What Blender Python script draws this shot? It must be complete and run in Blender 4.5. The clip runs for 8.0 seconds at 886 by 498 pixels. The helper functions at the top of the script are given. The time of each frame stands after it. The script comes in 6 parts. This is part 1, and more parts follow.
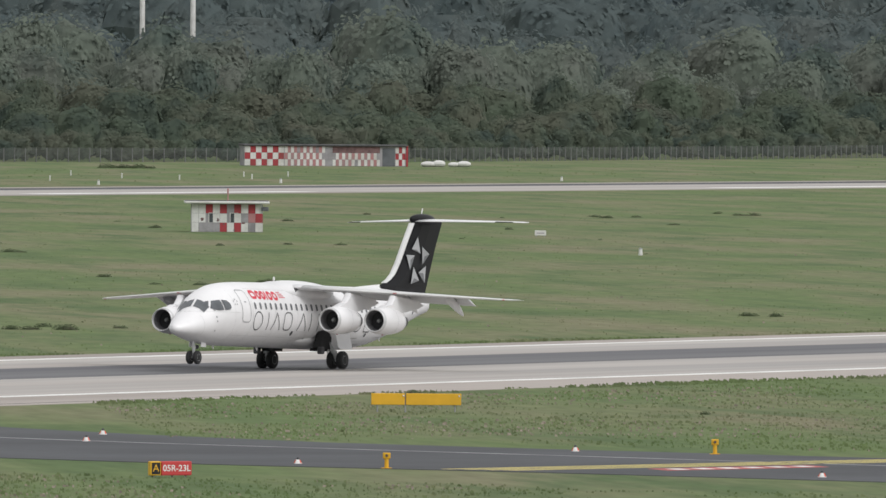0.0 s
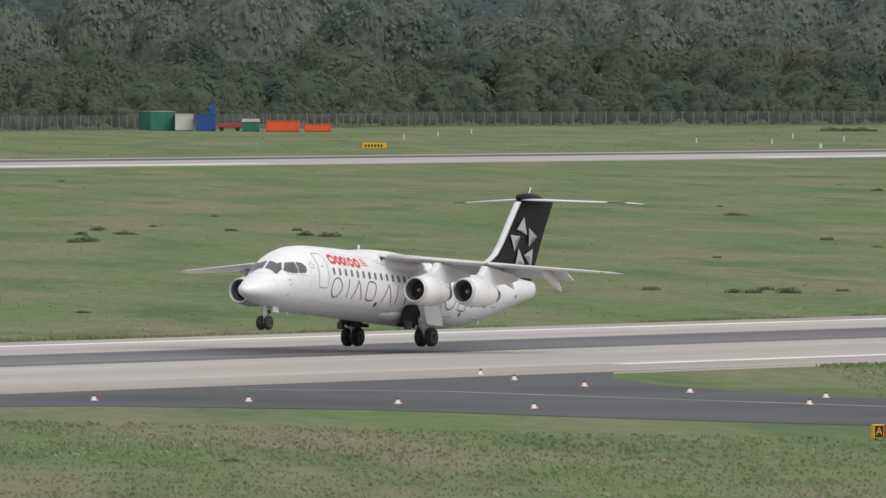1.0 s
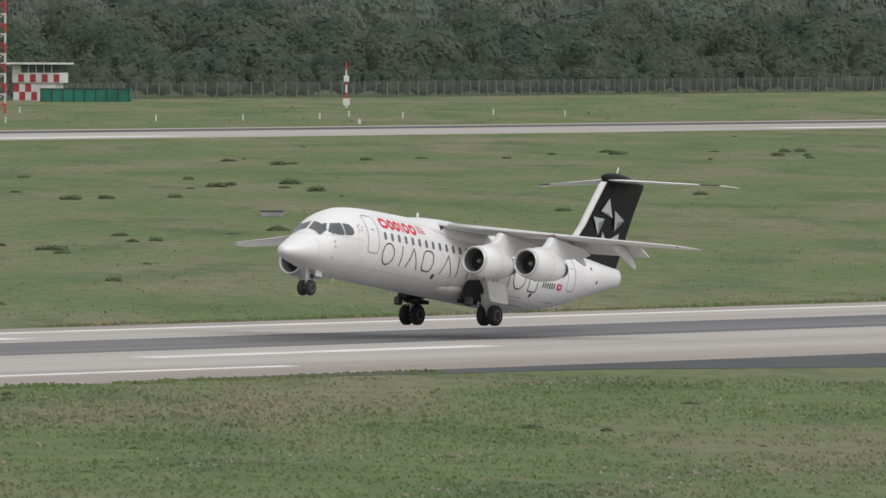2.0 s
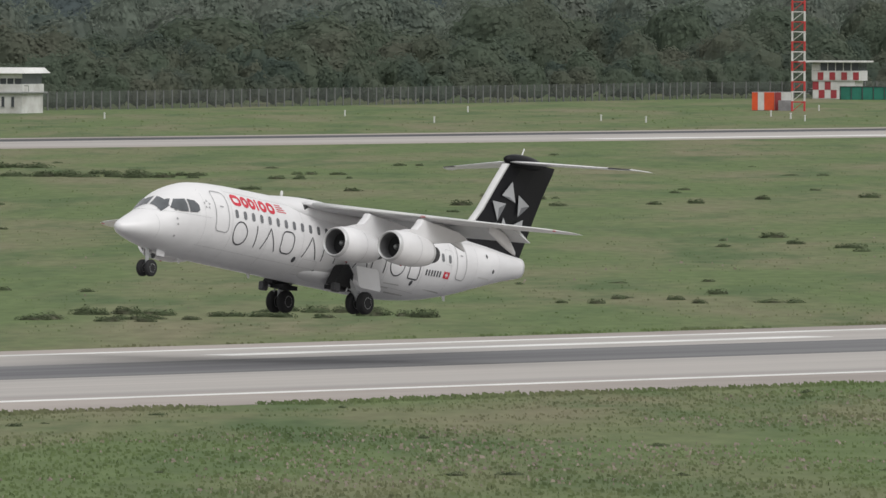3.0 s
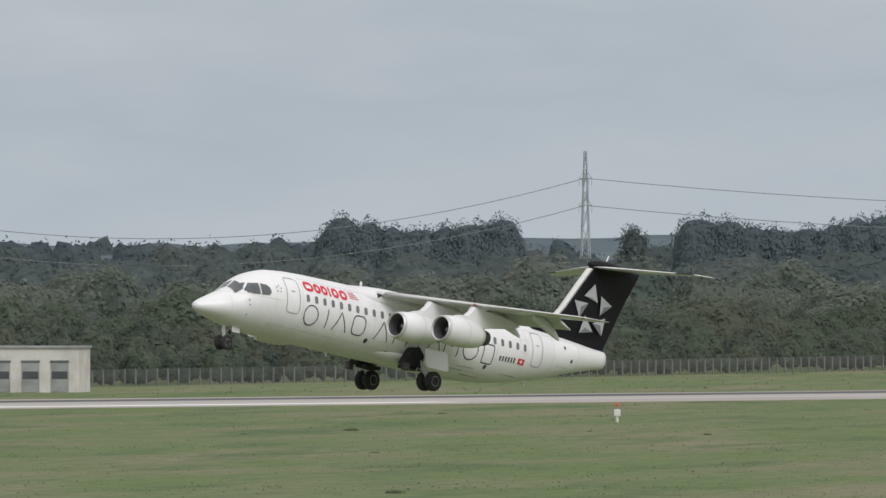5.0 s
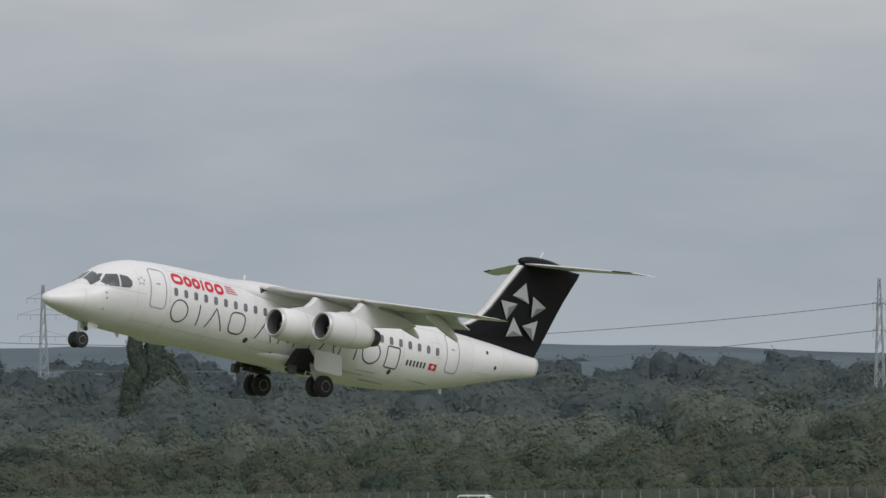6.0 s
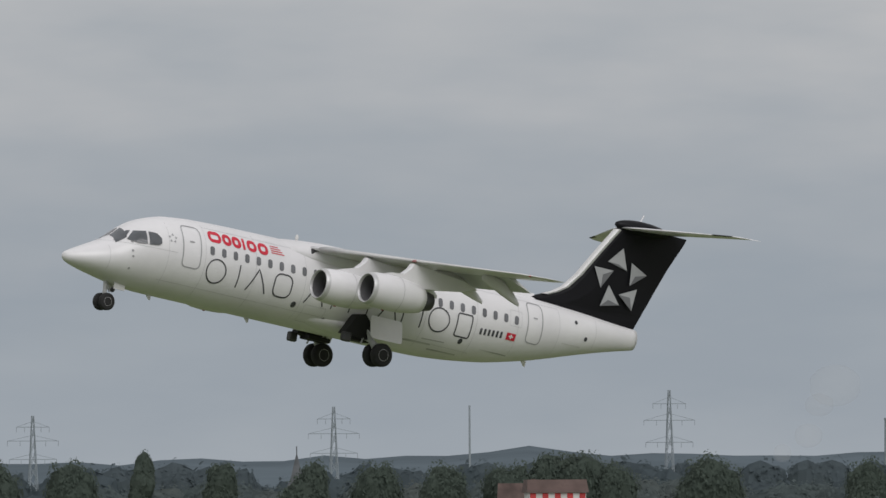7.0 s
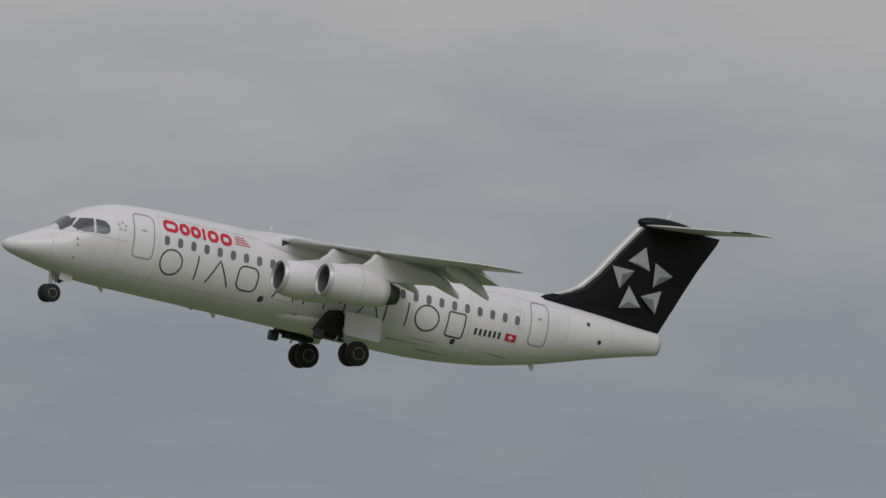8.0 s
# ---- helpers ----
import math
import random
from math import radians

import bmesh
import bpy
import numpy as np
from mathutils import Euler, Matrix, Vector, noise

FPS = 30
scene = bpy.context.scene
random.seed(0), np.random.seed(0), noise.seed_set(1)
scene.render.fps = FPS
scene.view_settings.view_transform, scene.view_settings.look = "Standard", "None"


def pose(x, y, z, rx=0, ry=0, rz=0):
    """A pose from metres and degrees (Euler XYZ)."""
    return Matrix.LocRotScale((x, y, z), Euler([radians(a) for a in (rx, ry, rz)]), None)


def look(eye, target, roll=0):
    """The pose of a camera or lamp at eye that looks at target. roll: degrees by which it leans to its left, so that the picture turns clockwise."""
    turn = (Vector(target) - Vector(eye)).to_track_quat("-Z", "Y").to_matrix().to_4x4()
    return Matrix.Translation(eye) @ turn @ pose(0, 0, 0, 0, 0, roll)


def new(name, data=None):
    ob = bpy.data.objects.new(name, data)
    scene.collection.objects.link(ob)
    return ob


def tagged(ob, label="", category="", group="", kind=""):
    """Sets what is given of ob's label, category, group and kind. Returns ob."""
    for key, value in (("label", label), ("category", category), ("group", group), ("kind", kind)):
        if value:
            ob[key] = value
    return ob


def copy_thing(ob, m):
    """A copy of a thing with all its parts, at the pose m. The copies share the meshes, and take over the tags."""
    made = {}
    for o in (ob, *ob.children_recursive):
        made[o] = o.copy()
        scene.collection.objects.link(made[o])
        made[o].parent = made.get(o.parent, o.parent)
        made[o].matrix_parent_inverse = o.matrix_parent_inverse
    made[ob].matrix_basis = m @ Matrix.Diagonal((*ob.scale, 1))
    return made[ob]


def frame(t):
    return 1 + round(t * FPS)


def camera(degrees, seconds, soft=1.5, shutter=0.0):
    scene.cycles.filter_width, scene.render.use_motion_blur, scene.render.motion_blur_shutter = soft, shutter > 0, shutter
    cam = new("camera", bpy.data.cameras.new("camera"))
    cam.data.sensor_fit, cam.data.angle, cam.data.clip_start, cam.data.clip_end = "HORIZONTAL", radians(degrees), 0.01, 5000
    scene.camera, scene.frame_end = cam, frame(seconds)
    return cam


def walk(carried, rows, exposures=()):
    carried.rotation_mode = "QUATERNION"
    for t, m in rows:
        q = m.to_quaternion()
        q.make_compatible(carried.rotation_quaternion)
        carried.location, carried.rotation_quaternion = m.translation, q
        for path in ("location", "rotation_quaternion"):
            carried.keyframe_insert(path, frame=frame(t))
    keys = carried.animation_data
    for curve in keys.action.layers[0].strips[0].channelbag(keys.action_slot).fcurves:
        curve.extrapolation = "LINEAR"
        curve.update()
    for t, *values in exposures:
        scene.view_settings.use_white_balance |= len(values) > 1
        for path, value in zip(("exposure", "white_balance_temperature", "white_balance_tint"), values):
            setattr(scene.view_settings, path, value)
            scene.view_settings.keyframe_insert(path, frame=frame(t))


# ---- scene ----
cam = camera(3.3267, 8.0, soft=1.5)
walk(cam, [
    (0.0, pose(0, 0, 17.30, 89.285, -0.43, -62.100)),
    (0.5, pose(0, 0, 17.30, 89.255, -0.33, -60.782)),
    (1.0, pose(0, 0, 17.30, 89.132, -0.20, -59.390)),
    (1.2, pose(0, 0, 17.30, 89.145, -0.17, -58.779)),
    (2.3, pose(0, 0, 17.30, 88.967, -0.10, -55.341)),
    (2.5, pose(0, 0, 17.30, 89.009, -0.08, -54.743)),
    (3.0, pose(0, 0, 17.30, 88.962, -0.10, -53.266)),
    (3.5, pose(0, 0, 17.30, 89.143, -0.10, -51.320)),
    (3.7, pose(0, 0, 15.80, 89.354, 0.02, -50.456)),
    (4.0, pose(0, 0, 13.77, 89.467, 0.20, -49.304)),
    (4.5, pose(0, 0, 13.10, 89.864, 0.00, -47.793)),
    (4.7, pose(0, 0, 13.10, 89.949, 0.00, -47.086)),
    (5.8, pose(0, 0, 13.10, 90.314, 0.30, -42.764)),
    (6.0, pose(0, 0, 13.10, 90.454, 0.30, -41.830)),
    (6.5, pose(0, 0, 13.10, 90.545, 0.30, -39.252)),
    (7.0, pose(0, 0, 13.10, 90.868, 0.30, -36.599)),
    (7.5, pose(0, 0, 13.10, 91.101, 0.30, -33.649)),
    (8.0, pose(0, 0, 13.10, 91.345, 0.30, -30.685)),
], exposures=[(0.0, 0.3, 6450, 10), (1.2, 0.27, 6480, 10), (2.3, 0.14, 6500, 10), (3.0, 0.14, 6500, 10), (3.5, 0.2, 6500, 10), (4.0, 0.34, 6500, 10), (4.7, 0.3, 6500, 10), (5.8, -0.05, 6430, 11), (6.5, -0.1, 6430, 11.5), (7.0, -0.22, 6430, 12), (8.0, -0.64, 6430, 13)])

# ---- world: high overcast, soft sun from behind the camera ----
SUN_EL, SUN_AZ = radians(44), radians(196)
world = bpy.data.worlds.new("overcast_sky")
scene.world = world
world.use_nodes = True
wn, wl = world.node_tree.nodes, world.node_tree.links
wn.clear()


def wnode(kind, **values):
    n = wn.new(kind)
    for k, v in values.items():
        n.inputs[k].default_value = v
    return n


w_out, w_bg = wn.new("ShaderNodeOutputWorld"), wn.new("ShaderNodeBackground")
w_co = wn.new("ShaderNodeTexCoord")
w_sep = wn.new("ShaderNodeSeparateXYZ")
wl.new(w_co.outputs["Generated"], w_sep.inputs[0])
w_map = wn.new("ShaderNodeMapping")
w_map.inputs["Scale"].default_value = (26, 26, 95)
wl.new(w_co.outputs["Generated"], w_map.inputs["Vector"])
w_noise = wnode("ShaderNodeTexNoise", Scale=1.6, Detail=4.0, Roughness=0.5)
wl.new(w_map.outputs[0], w_noise.inputs["Vector"])
w_ramp = wn.new("ShaderNodeValToRGB")
e = w_ramp.color_ramp.elements
e[0].position, e[0].color = 0.0, (0.40, 0.445, 0.485, 1)
e[1].position, e[1].color = 1.0, (0.62, 0.615, 0.61, 1)
for p, c in ((0.30, (0.345, 0.395, 0.445, 1)), (0.55, (0.42, 0.455, 0.49, 1))):
    n = e.new(p)
    n.color = c
w_el = wn.new("ShaderNodeMapRange")
w_el.inputs["From Min"].default_value, w_el.inputs["From Max"].default_value = 0.0, 0.042
wl.new(w_sep.outputs["Z"], w_el.inputs["Value"])
w_add = wn.new("ShaderNodeMath")
w_add.operation = "MULTIPLY_ADD"
wl.new(w_noise.outputs["Fac"], w_add.inputs[0])
w_add.inputs[1].default_value = 0.75
w_sub = wn.new("ShaderNodeMath")
w_sub.operation = "SUBTRACT"
w_sub.inputs[1].default_value = 0.36
wl.new(w_el.outputs[0], w_sub.inputs[0])
wl.new(w_sub.outputs[0], w_add.inputs[2])
wl.new(w_add.outputs[0], w_ramp.inputs[0])
w_sky = wn.new("ShaderNodeTexSky")
w_sky.sky_type, w_sky.sun_disc, w_sky.sun_elevation, w_sky.sun_rotation = "NISHITA", False, SUN_EL, SUN_AZ
w_gain = wn.new("ShaderNodeMix")
w_gain.data_type, w_gain.blend_type = "RGBA", "MULTIPLY"
w_gain.inputs["Factor"].default_value = 1.0
w_gain.inputs["B"].default_value = (0.07, 0.07, 0.07, 1)
wl.new(w_sky.outputs[0], w_gain.inputs["A"])
w_mix = wn.new("ShaderNodeMix")
w_mix.data_type = "RGBA"
w_mix.inputs["Factor"].default_value = 0.9
wl.new(w_gain.outputs["Result"], w_mix.inputs["A"])
wl.new(w_ramp.outputs[0], w_mix.inputs["B"])
wl.new(w_mix.outputs["Result"], w_bg.inputs["Color"])
w_bg.inputs["Strength"].default_value = 1.05
wl.new(w_bg.outputs[0], w_out.inputs[0])

sun = new("sun", bpy.data.lights.new("sun", "SUN"))
sun.data.energy, sun.data.angle, sun.data.color = 1.5, radians(40), (1.0, 0.985, 0.97)
sun.matrix_world = look((0, 0, 0), (-math.sin(SUN_AZ) * math.cos(SUN_EL), -math.cos(SUN_AZ) * math.cos(SUN_EL), -math.sin(SUN_EL)))


# ---- materials ----
def material(name, base, rough=0.6, metal=0.0, spread=0.12, scale=1.0, detail_scale=12.0, bump=0.0, second=None, stretch=(1, 1, 1), spec=0.5, island=0.0, thing=0.0, third=None, third_scale=0.02, third_stretch=(1, 1, 1), sheen=0.0, leafy=0.0, turn=None):
    """Two scales of noise over the base colour; second: the colour of stains and wear."""
    m = bpy.data.materials.new(name)
    m.use_nodes = True
    n, l = m.node_tree.nodes, m.node_tree.links
    b = n["Principled BSDF"]
    b.inputs["Roughness"].default_value, b.inputs["Metallic"].default_value = rough, metal
    b.inputs["Specular IOR Level"].default_value = spec
    co, mp = n.new("ShaderNodeTexCoord"), n.new("ShaderNodeMapping")
    mp.inputs["Scale"].default_value = stretch
    if turn is not None:
        mp.vector_type = "TEXTURE"
        mp.inputs["Rotation"].default_value = (0, 0, radians(turn))
    l.new(co.outputs["Object"], mp.inputs[0])
    big, fine = n.new("ShaderNodeTexNoise"), n.new("ShaderNodeTexNoise")
    big.inputs["Scale"].default_value, big.inputs["Detail"].default_value = scale, 4
    fine.inputs["Scale"].default_value, fine.inputs["Detail"].default_value = detail_scale, 3
    l.new(mp.outputs[0], big.inputs[0])
    l.new(mp.outputs[0], fine.inputs[0])
    mixer = n.new("ShaderNodeMix")
    mixer.data_type = "RGBA"
    mixer.inputs["A"].default_value = (*base, 1)
    mixer.inputs["B"].default_value = (*(second or tuple(c * (1 - 2.2 * spread) for c in base)), 1)
    rng = n.new("ShaderNodeMapRange")
    rng.inputs["From Min"].default_value, rng.inputs["From Max"].default_value = 0.42, 0.68
    l.new(big.outputs["Fac"], rng.inputs["Value"])
    l.new(rng.outputs[0], mixer.inputs["Factor"])
    val = n.new("ShaderNodeMapRange")
    val.inputs["To Min"].default_value, val.inputs["To Max"].default_value = 1 - spread, 1 + spread
    l.new(fine.outputs["Fac"], val.inputs["Value"])
    hsv = n.new("ShaderNodeHueSaturation")
    colour = mixer.outputs["Result"]
    if third:
        m2, tex, m3, r3 = n.new("ShaderNodeMapping"), n.new("ShaderNodeTexNoise"), n.new("ShaderNodeMix"), n.new("ShaderNodeMapRange")
        m2.inputs["Scale"].default_value = third_stretch
        if turn is not None:
            m2.vector_type, m2.inputs["Rotation"].default_value = "TEXTURE", (0, 0, radians(turn))
        tex.inputs["Scale"].default_value, tex.inputs["Detail"].default_value, tex.inputs["Roughness"].default_value = third_scale, 6, 0.6
        r3.inputs["From Min"].default_value, r3.inputs["From Max"].default_value = 0.5, 0.66
        m3.data_type = "RGBA"
        m3.inputs["B"].default_value = (*third, 1)
        l.new(co.outputs["Object"], m2.inputs[0])
        l.new(m2.outputs[0], tex.inputs[0])
        l.new(tex.outputs["Fac"], r3.inputs["Value"])
        l.new(r3.outputs[0], m3.inputs["Factor"])
        l.new(colour, m3.inputs["A"])
        colour = m3.outputs["Result"]
    b.inputs["Sheen Weight"].default_value, b.inputs["Sheen Roughness"].default_value = sheen, 0.6
    l.new(colour, hsv.inputs["Color"])
    last = val.outputs[0]
    for amount, kind, socket in ((island, "ShaderNodeNewGeometry", "Random Per Island"), (thing, "ShaderNodeObjectInfo", "Random")):
        if amount:
            src, r, mul = n.new(kind), n.new("ShaderNodeMapRange"), n.new("ShaderNodeMath")
            r.inputs["To Min"].default_value, r.inputs["To Max"].default_value = 1 - amount, 1 + amount
            mul.operation = "MULTIPLY"
            l.new(src.outputs[socket], r.inputs["Value"])
            l.new(r.outputs[0], mul.inputs[0])
            l.new(last, mul.inputs[1])
            last = mul.outputs[0]
    l.new(last, hsv.inputs["Value"])
    l.new(hsv.outputs[0], b.inputs["Base Color"])
    if bump:
        bp = n.new("ShaderNodeBump")
        bp.inputs["Strength"].default_value, bp.inputs["Distance"].default_value = bump, 0.05
        l.new(fine.outputs["Fac"], bp.inputs["Height"])
        l.new(bp.outputs[0], b.inputs["Normal"])
    if leafy:
        thin, both = n.new("ShaderNodeBsdfTranslucent"), n.new("ShaderNodeMixShader")
        both.inputs[0].default_value = leafy
        l.new(hsv.outputs[0], thin.inputs["Color"])
        l.new(b.outputs[0], both.inputs[1])
        l.new(thin.outputs[0], both.inputs[2])
        l.new(both.outputs[0], n["Material Output"].inputs["Surface"])
    return m


GRASS = material("mown_grass", (0.122, 0.166, 0.07), 0.95, 0, 0.34, 0.07, 0.9, 0.3, second=(0.19, 0.182, 0.112), spec=0.1, third=(0.09, 0.132, 0.058), third_scale=0.11, stretch=(5, 1, 1), third_stretch=(5, 1, 1), turn=36)
TUFT = material("grass_blades", (0.138, 0.184, 0.08), 0.95, 0, 0.2, 0.07, 0.8, second=(0.19, 0.184, 0.115), spec=0.05, island=0.16, leafy=0.3, third=(0.1, 0.142, 0.063), third_scale=0.11, stretch=(5, 1, 1), third_stretch=(5, 1, 1), turn=36)
HEATHER = material("faded_flower_heads", (0.225, 0.19, 0.16), 0.95, 0, 0.2, 0.2, 3.0, second=(0.19, 0.18, 0.12), spec=0.05, island=0.25)
BUSH = material("dark_weed_leaves", (0.13, 0.166, 0.092), 0.95, 0, 0.2, 0.5, 4.0, second=(0.135, 0.14, 0.095), spec=0.05, island=0.12, leafy=0.4, thing=0.2)
# leaf green shifted a little blue and lighter to include haze
LEAF = material("tree_leaves", (0.113, 0.142, 0.104), 0.95, 0, 0.16, 0.05, 0.5, second=(0.142, 0.15, 0.115), spec=0.03, island=0.13, third=(0.078, 0.104, 0.088), third_scale=0.06, leafy=0.4)
LEAF_PALE = material("willow_leaves", (0.165, 0.195, 0.16), 0.95, 0, 0.16, 0.05, 0.5, second=(0.17, 0.185, 0.16), spec=0.03, island=0.15, third=(0.1, 0.13, 0.115), third_scale=0.06, leafy=0.4)
# far leaves are tinted blue-grey: distance haze put into the base colour
LEAF_FAR = material("haze_tinted_far_leaves", (0.115, 0.143, 0.143), 0.95, 0, 0.14, 0.04, 0.5, second=(0.14, 0.162, 0.155), spec=0.02, island=0.1, third=(0.092, 0.118, 0.122), third_scale=0.05, leafy=0.4)
LEAF_DARK = material("dark_crown_leaves", (0.094, 0.12, 0.1), 0.95, 0, 0.15, 0.05, 0.5, second=(0.112, 0.136, 0.11), spec=0.03, island=0.13, third=(0.08, 0.106, 0.094), third_scale=0.06, leafy=0.4)
# bluish row colour: haze over about 3 km painted into the leaves
LEAF_ROW = material("haze_tinted_row_leaves", (0.13, 0.166, 0.182), 0.95, 0, 0.12, 0.04, 0.5, second=(0.142, 0.178, 0.194), spec=0.02, island=0.08, leafy=0.4)
# the slope's paler blue-green also holds the haze of its distance
LEAF_HAZE = material("haze_tinted_slope_leaves", (0.098, 0.125, 0.138), 1.0, 0, 0.1, 0.03, 0.6, second=(0.11, 0.137, 0.148), spec=0.0, island=0.1, leafy=0.4)
FENCE_POST = material("weathered_fence_posts", (0.18, 0.185, 0.18), 0.7, 0.2, 0.15, 0.5, 4.0)
LEAF_RED = material("copper_leaves", (0.135, 0.085, 0.08), 0.9, 0, 0.2, 0.4, 2.0, spec=0.1, island=0.3)
BARK = material("bark", (0.16, 0.14, 0.12), 0.9, 0, 0.2, 1.5, 8.0, 0.4)
CONCRETE = material("worn_runway_concrete", (0.43, 0.405, 0.38), 0.85, 0, 0.12, 0.14, 0.9, 0.1, second=(0.30, 0.29, 0.28), stretch=(0.03, 1, 1), spec=0.3, third=(0.36, 0.325, 0.30), third_scale=0.1, third_stretch=(0.05, 1, 1))
RUBBER = material("rubber_streaked_concrete", (0.105, 0.105, 0.115), 0.8, 0, 0.25, 0.13, 1.2, 0.1, second=(0.19, 0.19, 0.19), stretch=(0.03, 1, 1), spec=0.3)
SHOULDER = material("runway_shoulder_concrete", (0.40, 0.36, 0.33), 0.9, 0, 0.12, 0.05, 1.0, 0.1, stretch=(0.2, 1, 1), spec=0.2)
ASPHALT = material("taxiway_asphalt", (0.082, 0.085, 0.092), 0.85, 0, 0.16, 0.05, 1.2, 0.1, spec=0.3)
TRACK = material("gravel_track", (0.20, 0.20, 0.18), 0.95, 0, 0.2, 0.1, 1.0)
MARK_WHITE = material("white_road_paint", (0.78, 0.78, 0.76), 0.7, 0, 0.12, 0.15, 2.0, second=(0.6, 0.6, 0.58))
MARK_FADED = material("worn_white_paint", (0.34, 0.34, 0.345), 0.75, 0, 0.2, 0.2, 2.0, second=(0.2, 0.2, 0.21))
MARK_YELLOW = material("yellow_road_paint", (0.62, 0.52, 0.16), 0.7, 0, 0.12, 0.3, 2.0)
MARK_RED = material("red_road_paint", (0.45, 0.10, 0.09), 0.7, 0, 0.15, 0.3, 2.0)
PAINT_WHITE = material("white_aircraft_paint", (0.79, 0.785, 0.79), 0.3, 0, 0.04, 0.25, 2.5, second=(0.70, 0.695, 0.70))
PAINT_GREY = material("light_grey_wing_paint", (0.60, 0.61, 0.61), 0.4, 0, 0.05, 0.4, 3.0)
PAINT_BLACK = material("black_fin_paint", (0.006, 0.006, 0.008), 0.45, 0, 0.1, 0.5, 3.0, spec=0.22)
SILVER = material("bare_metal_edge", (0.66, 0.66, 0.66), 0.32, 0.75, 0.08, 0.8, 5.0)
DARK_METAL = material("sooty_exhaust_metal", (0.10, 0.10, 0.105), 0.5, 0.6, 0.2, 1.5, 6.0)
BLACK = material("black_void", (0.01, 0.01, 0.011), 0.7, 0, 0.1)
GLASS_DARK = material("tinted_window", (0.075, 0.082, 0.09), 0.15, 0, 0.1, 0.6, 3.0)
COCKPIT_GLASS = material("cockpit_glass", (0.13, 0.14, 0.15), 0.12, 0, 0.15, 0.9, 3.0)
SEAM = material("panel_seam_grey", (0.56, 0.56, 0.565), 0.5, 0, 0.06)
GRIME = material("oily_grime_streaks", (0.66, 0.655, 0.645), 0.6, 0, 0.2, 1.5, 6.0, stretch=(0.3, 1, 1))
EDGE = material("pale_worn_edge_paint", (0.72, 0.72, 0.71), 0.35, 0.1, 0.06, 0.8, 5.0)
CABIN_GLASS = material("cabin_window_glass", (0.17, 0.175, 0.185), 0.2, 0, 0.12, 0.6, 3.0)
RED_LOGO = material("red_livery_paint", (0.62, 0.018, 0.045), 0.4, 0, 0.04)
INK = material("dark_grey_livery_lines", (0.06, 0.062, 0.07), 0.5, 0, 0.08)
LINE_GREY = material("door_outline_grey", (0.36, 0.36, 0.37), 0.5, 0, 0.08)
STAR_LIGHT = material("light_grey_star_paint", (0.40, 0.41, 0.42), 0.4, 0, 0.06)
STAR_DARK = material("mid_grey_star_paint", (0.17, 0.175, 0.185), 0.4, 0, 0.06)
TYRE = material("tyre_rubber", (0.022, 0.022, 0.023), 0.85, 0, 0.2, 2.0, 10.0)
HUB = material("wheel_hub_metal", (0.58, 0.58, 0.58), 0.45, 0.5, 0.15, 3.0, 12.0)
GEAR = material("gear_leg_paint", (0.52, 0.53, 0.53), 0.4, 0.2, 0.15, 2.0, 9.0)
HATCH_WHITE = material("weathered_white_paint", (0.66, 0.66, 0.64), 0.8, 0, 0.12, 0.4, 3.0, second=(0.50, 0.49, 0.46))
HATCH_PINK = material("washed_out_red_paint", (0.42, 0.2, 0.2), 0.85, 0, 0.15, 0.5, 3.0, second=(0.33, 0.22, 0.22))
PEELED = material("bare_plaster", (0.2, 0.12, 0.12), 0.9, 0, 0.2, 1.0, 6.0)
HATCH_RED = material("faded_red_paint", (0.36, 0.045, 0.055), 0.8, 0, 0.15, 0.4, 3.0, second=(0.26, 0.06, 0.06))
SIGNAL_ORANGE = material("orange_signal_paint", (0.75, 0.10, 0.03), 0.7, 0, 0.1, 0.5, 3.0)
GREY_BOARD = material("bare_grey_boards", (0.33, 0.32, 0.33), 0.9, 0, 0.15, 0.6, 4.0)
YELLOW_SIGN = material("yellow_sign_panel", (0.72, 0.40, 0.02), 0.6, 0, 0.06, 0.6, 3.0)
RED_SIGN = material("red_sign_panel", (0.55, 0.05, 0.05), 0.6, 0, 0.08, 0.6, 3.0)
ROOF_DARK = material("roofing_felt", (0.10, 0.10, 0.105), 0.9, 0, 0.2, 0.6, 4.0)
GREEN_BOX = material("green_container_paint", (0.02, 0.17, 0.12), 0.7, 0, 0.15, 0.4, 2.0)
BLUE_BOX = material("blue_container_paint", (0.02, 0.08, 0.30), 0.7, 0, 0.15, 0.4, 2.0)
POST_GREY = material("galvanised_posts", (0.36, 0.37, 0.36), 0.6, 0.4, 0.15, 0.5, 4.0)
STEEL = material("pylon_steel", (0.33, 0.36, 0.39), 0.7, 0.0, 0.1, 0.2, 2.0)
# far steel is coloured close to the sky to imitate haze
STEEL_FAR = material("haze_toned_far_steel", (0.31, 0.35, 0.385), 0.95, 0.0, 0.05, 0.2, 2.0, spec=0.02)
CABLE = material("weathered_cable", (0.2, 0.215, 0.225), 0.8, 0, 0.05)
ROOF_TILE = material("brown_roof_tiles", (0.13, 0.09, 0.08), 0.9, 0, 0.2, 0.5, 4.0)
ROOF_GREY = material("grey_roof_tiles", (0.13, 0.14, 0.15), 0.9, 0, 0.2, 0.5, 4.0)
PLASTER = material("pale_house_plaster", (0.60, 0.58, 0.54), 0.9, 0, 0.1, 0.4, 3.0)
TAIL_GREEN = material("green_tail_paint", (0.0, 0.20, 0.035), 0.35, 0, 0.05, 0.6, 4.0)
# blue-grey base imitates the haze in front of the hills
HILL = material("haze_tinted_hill", (0.135, 0.168, 0.19), 1.0, 0, 0.1, 0.012, 0.08, spec=0.0)
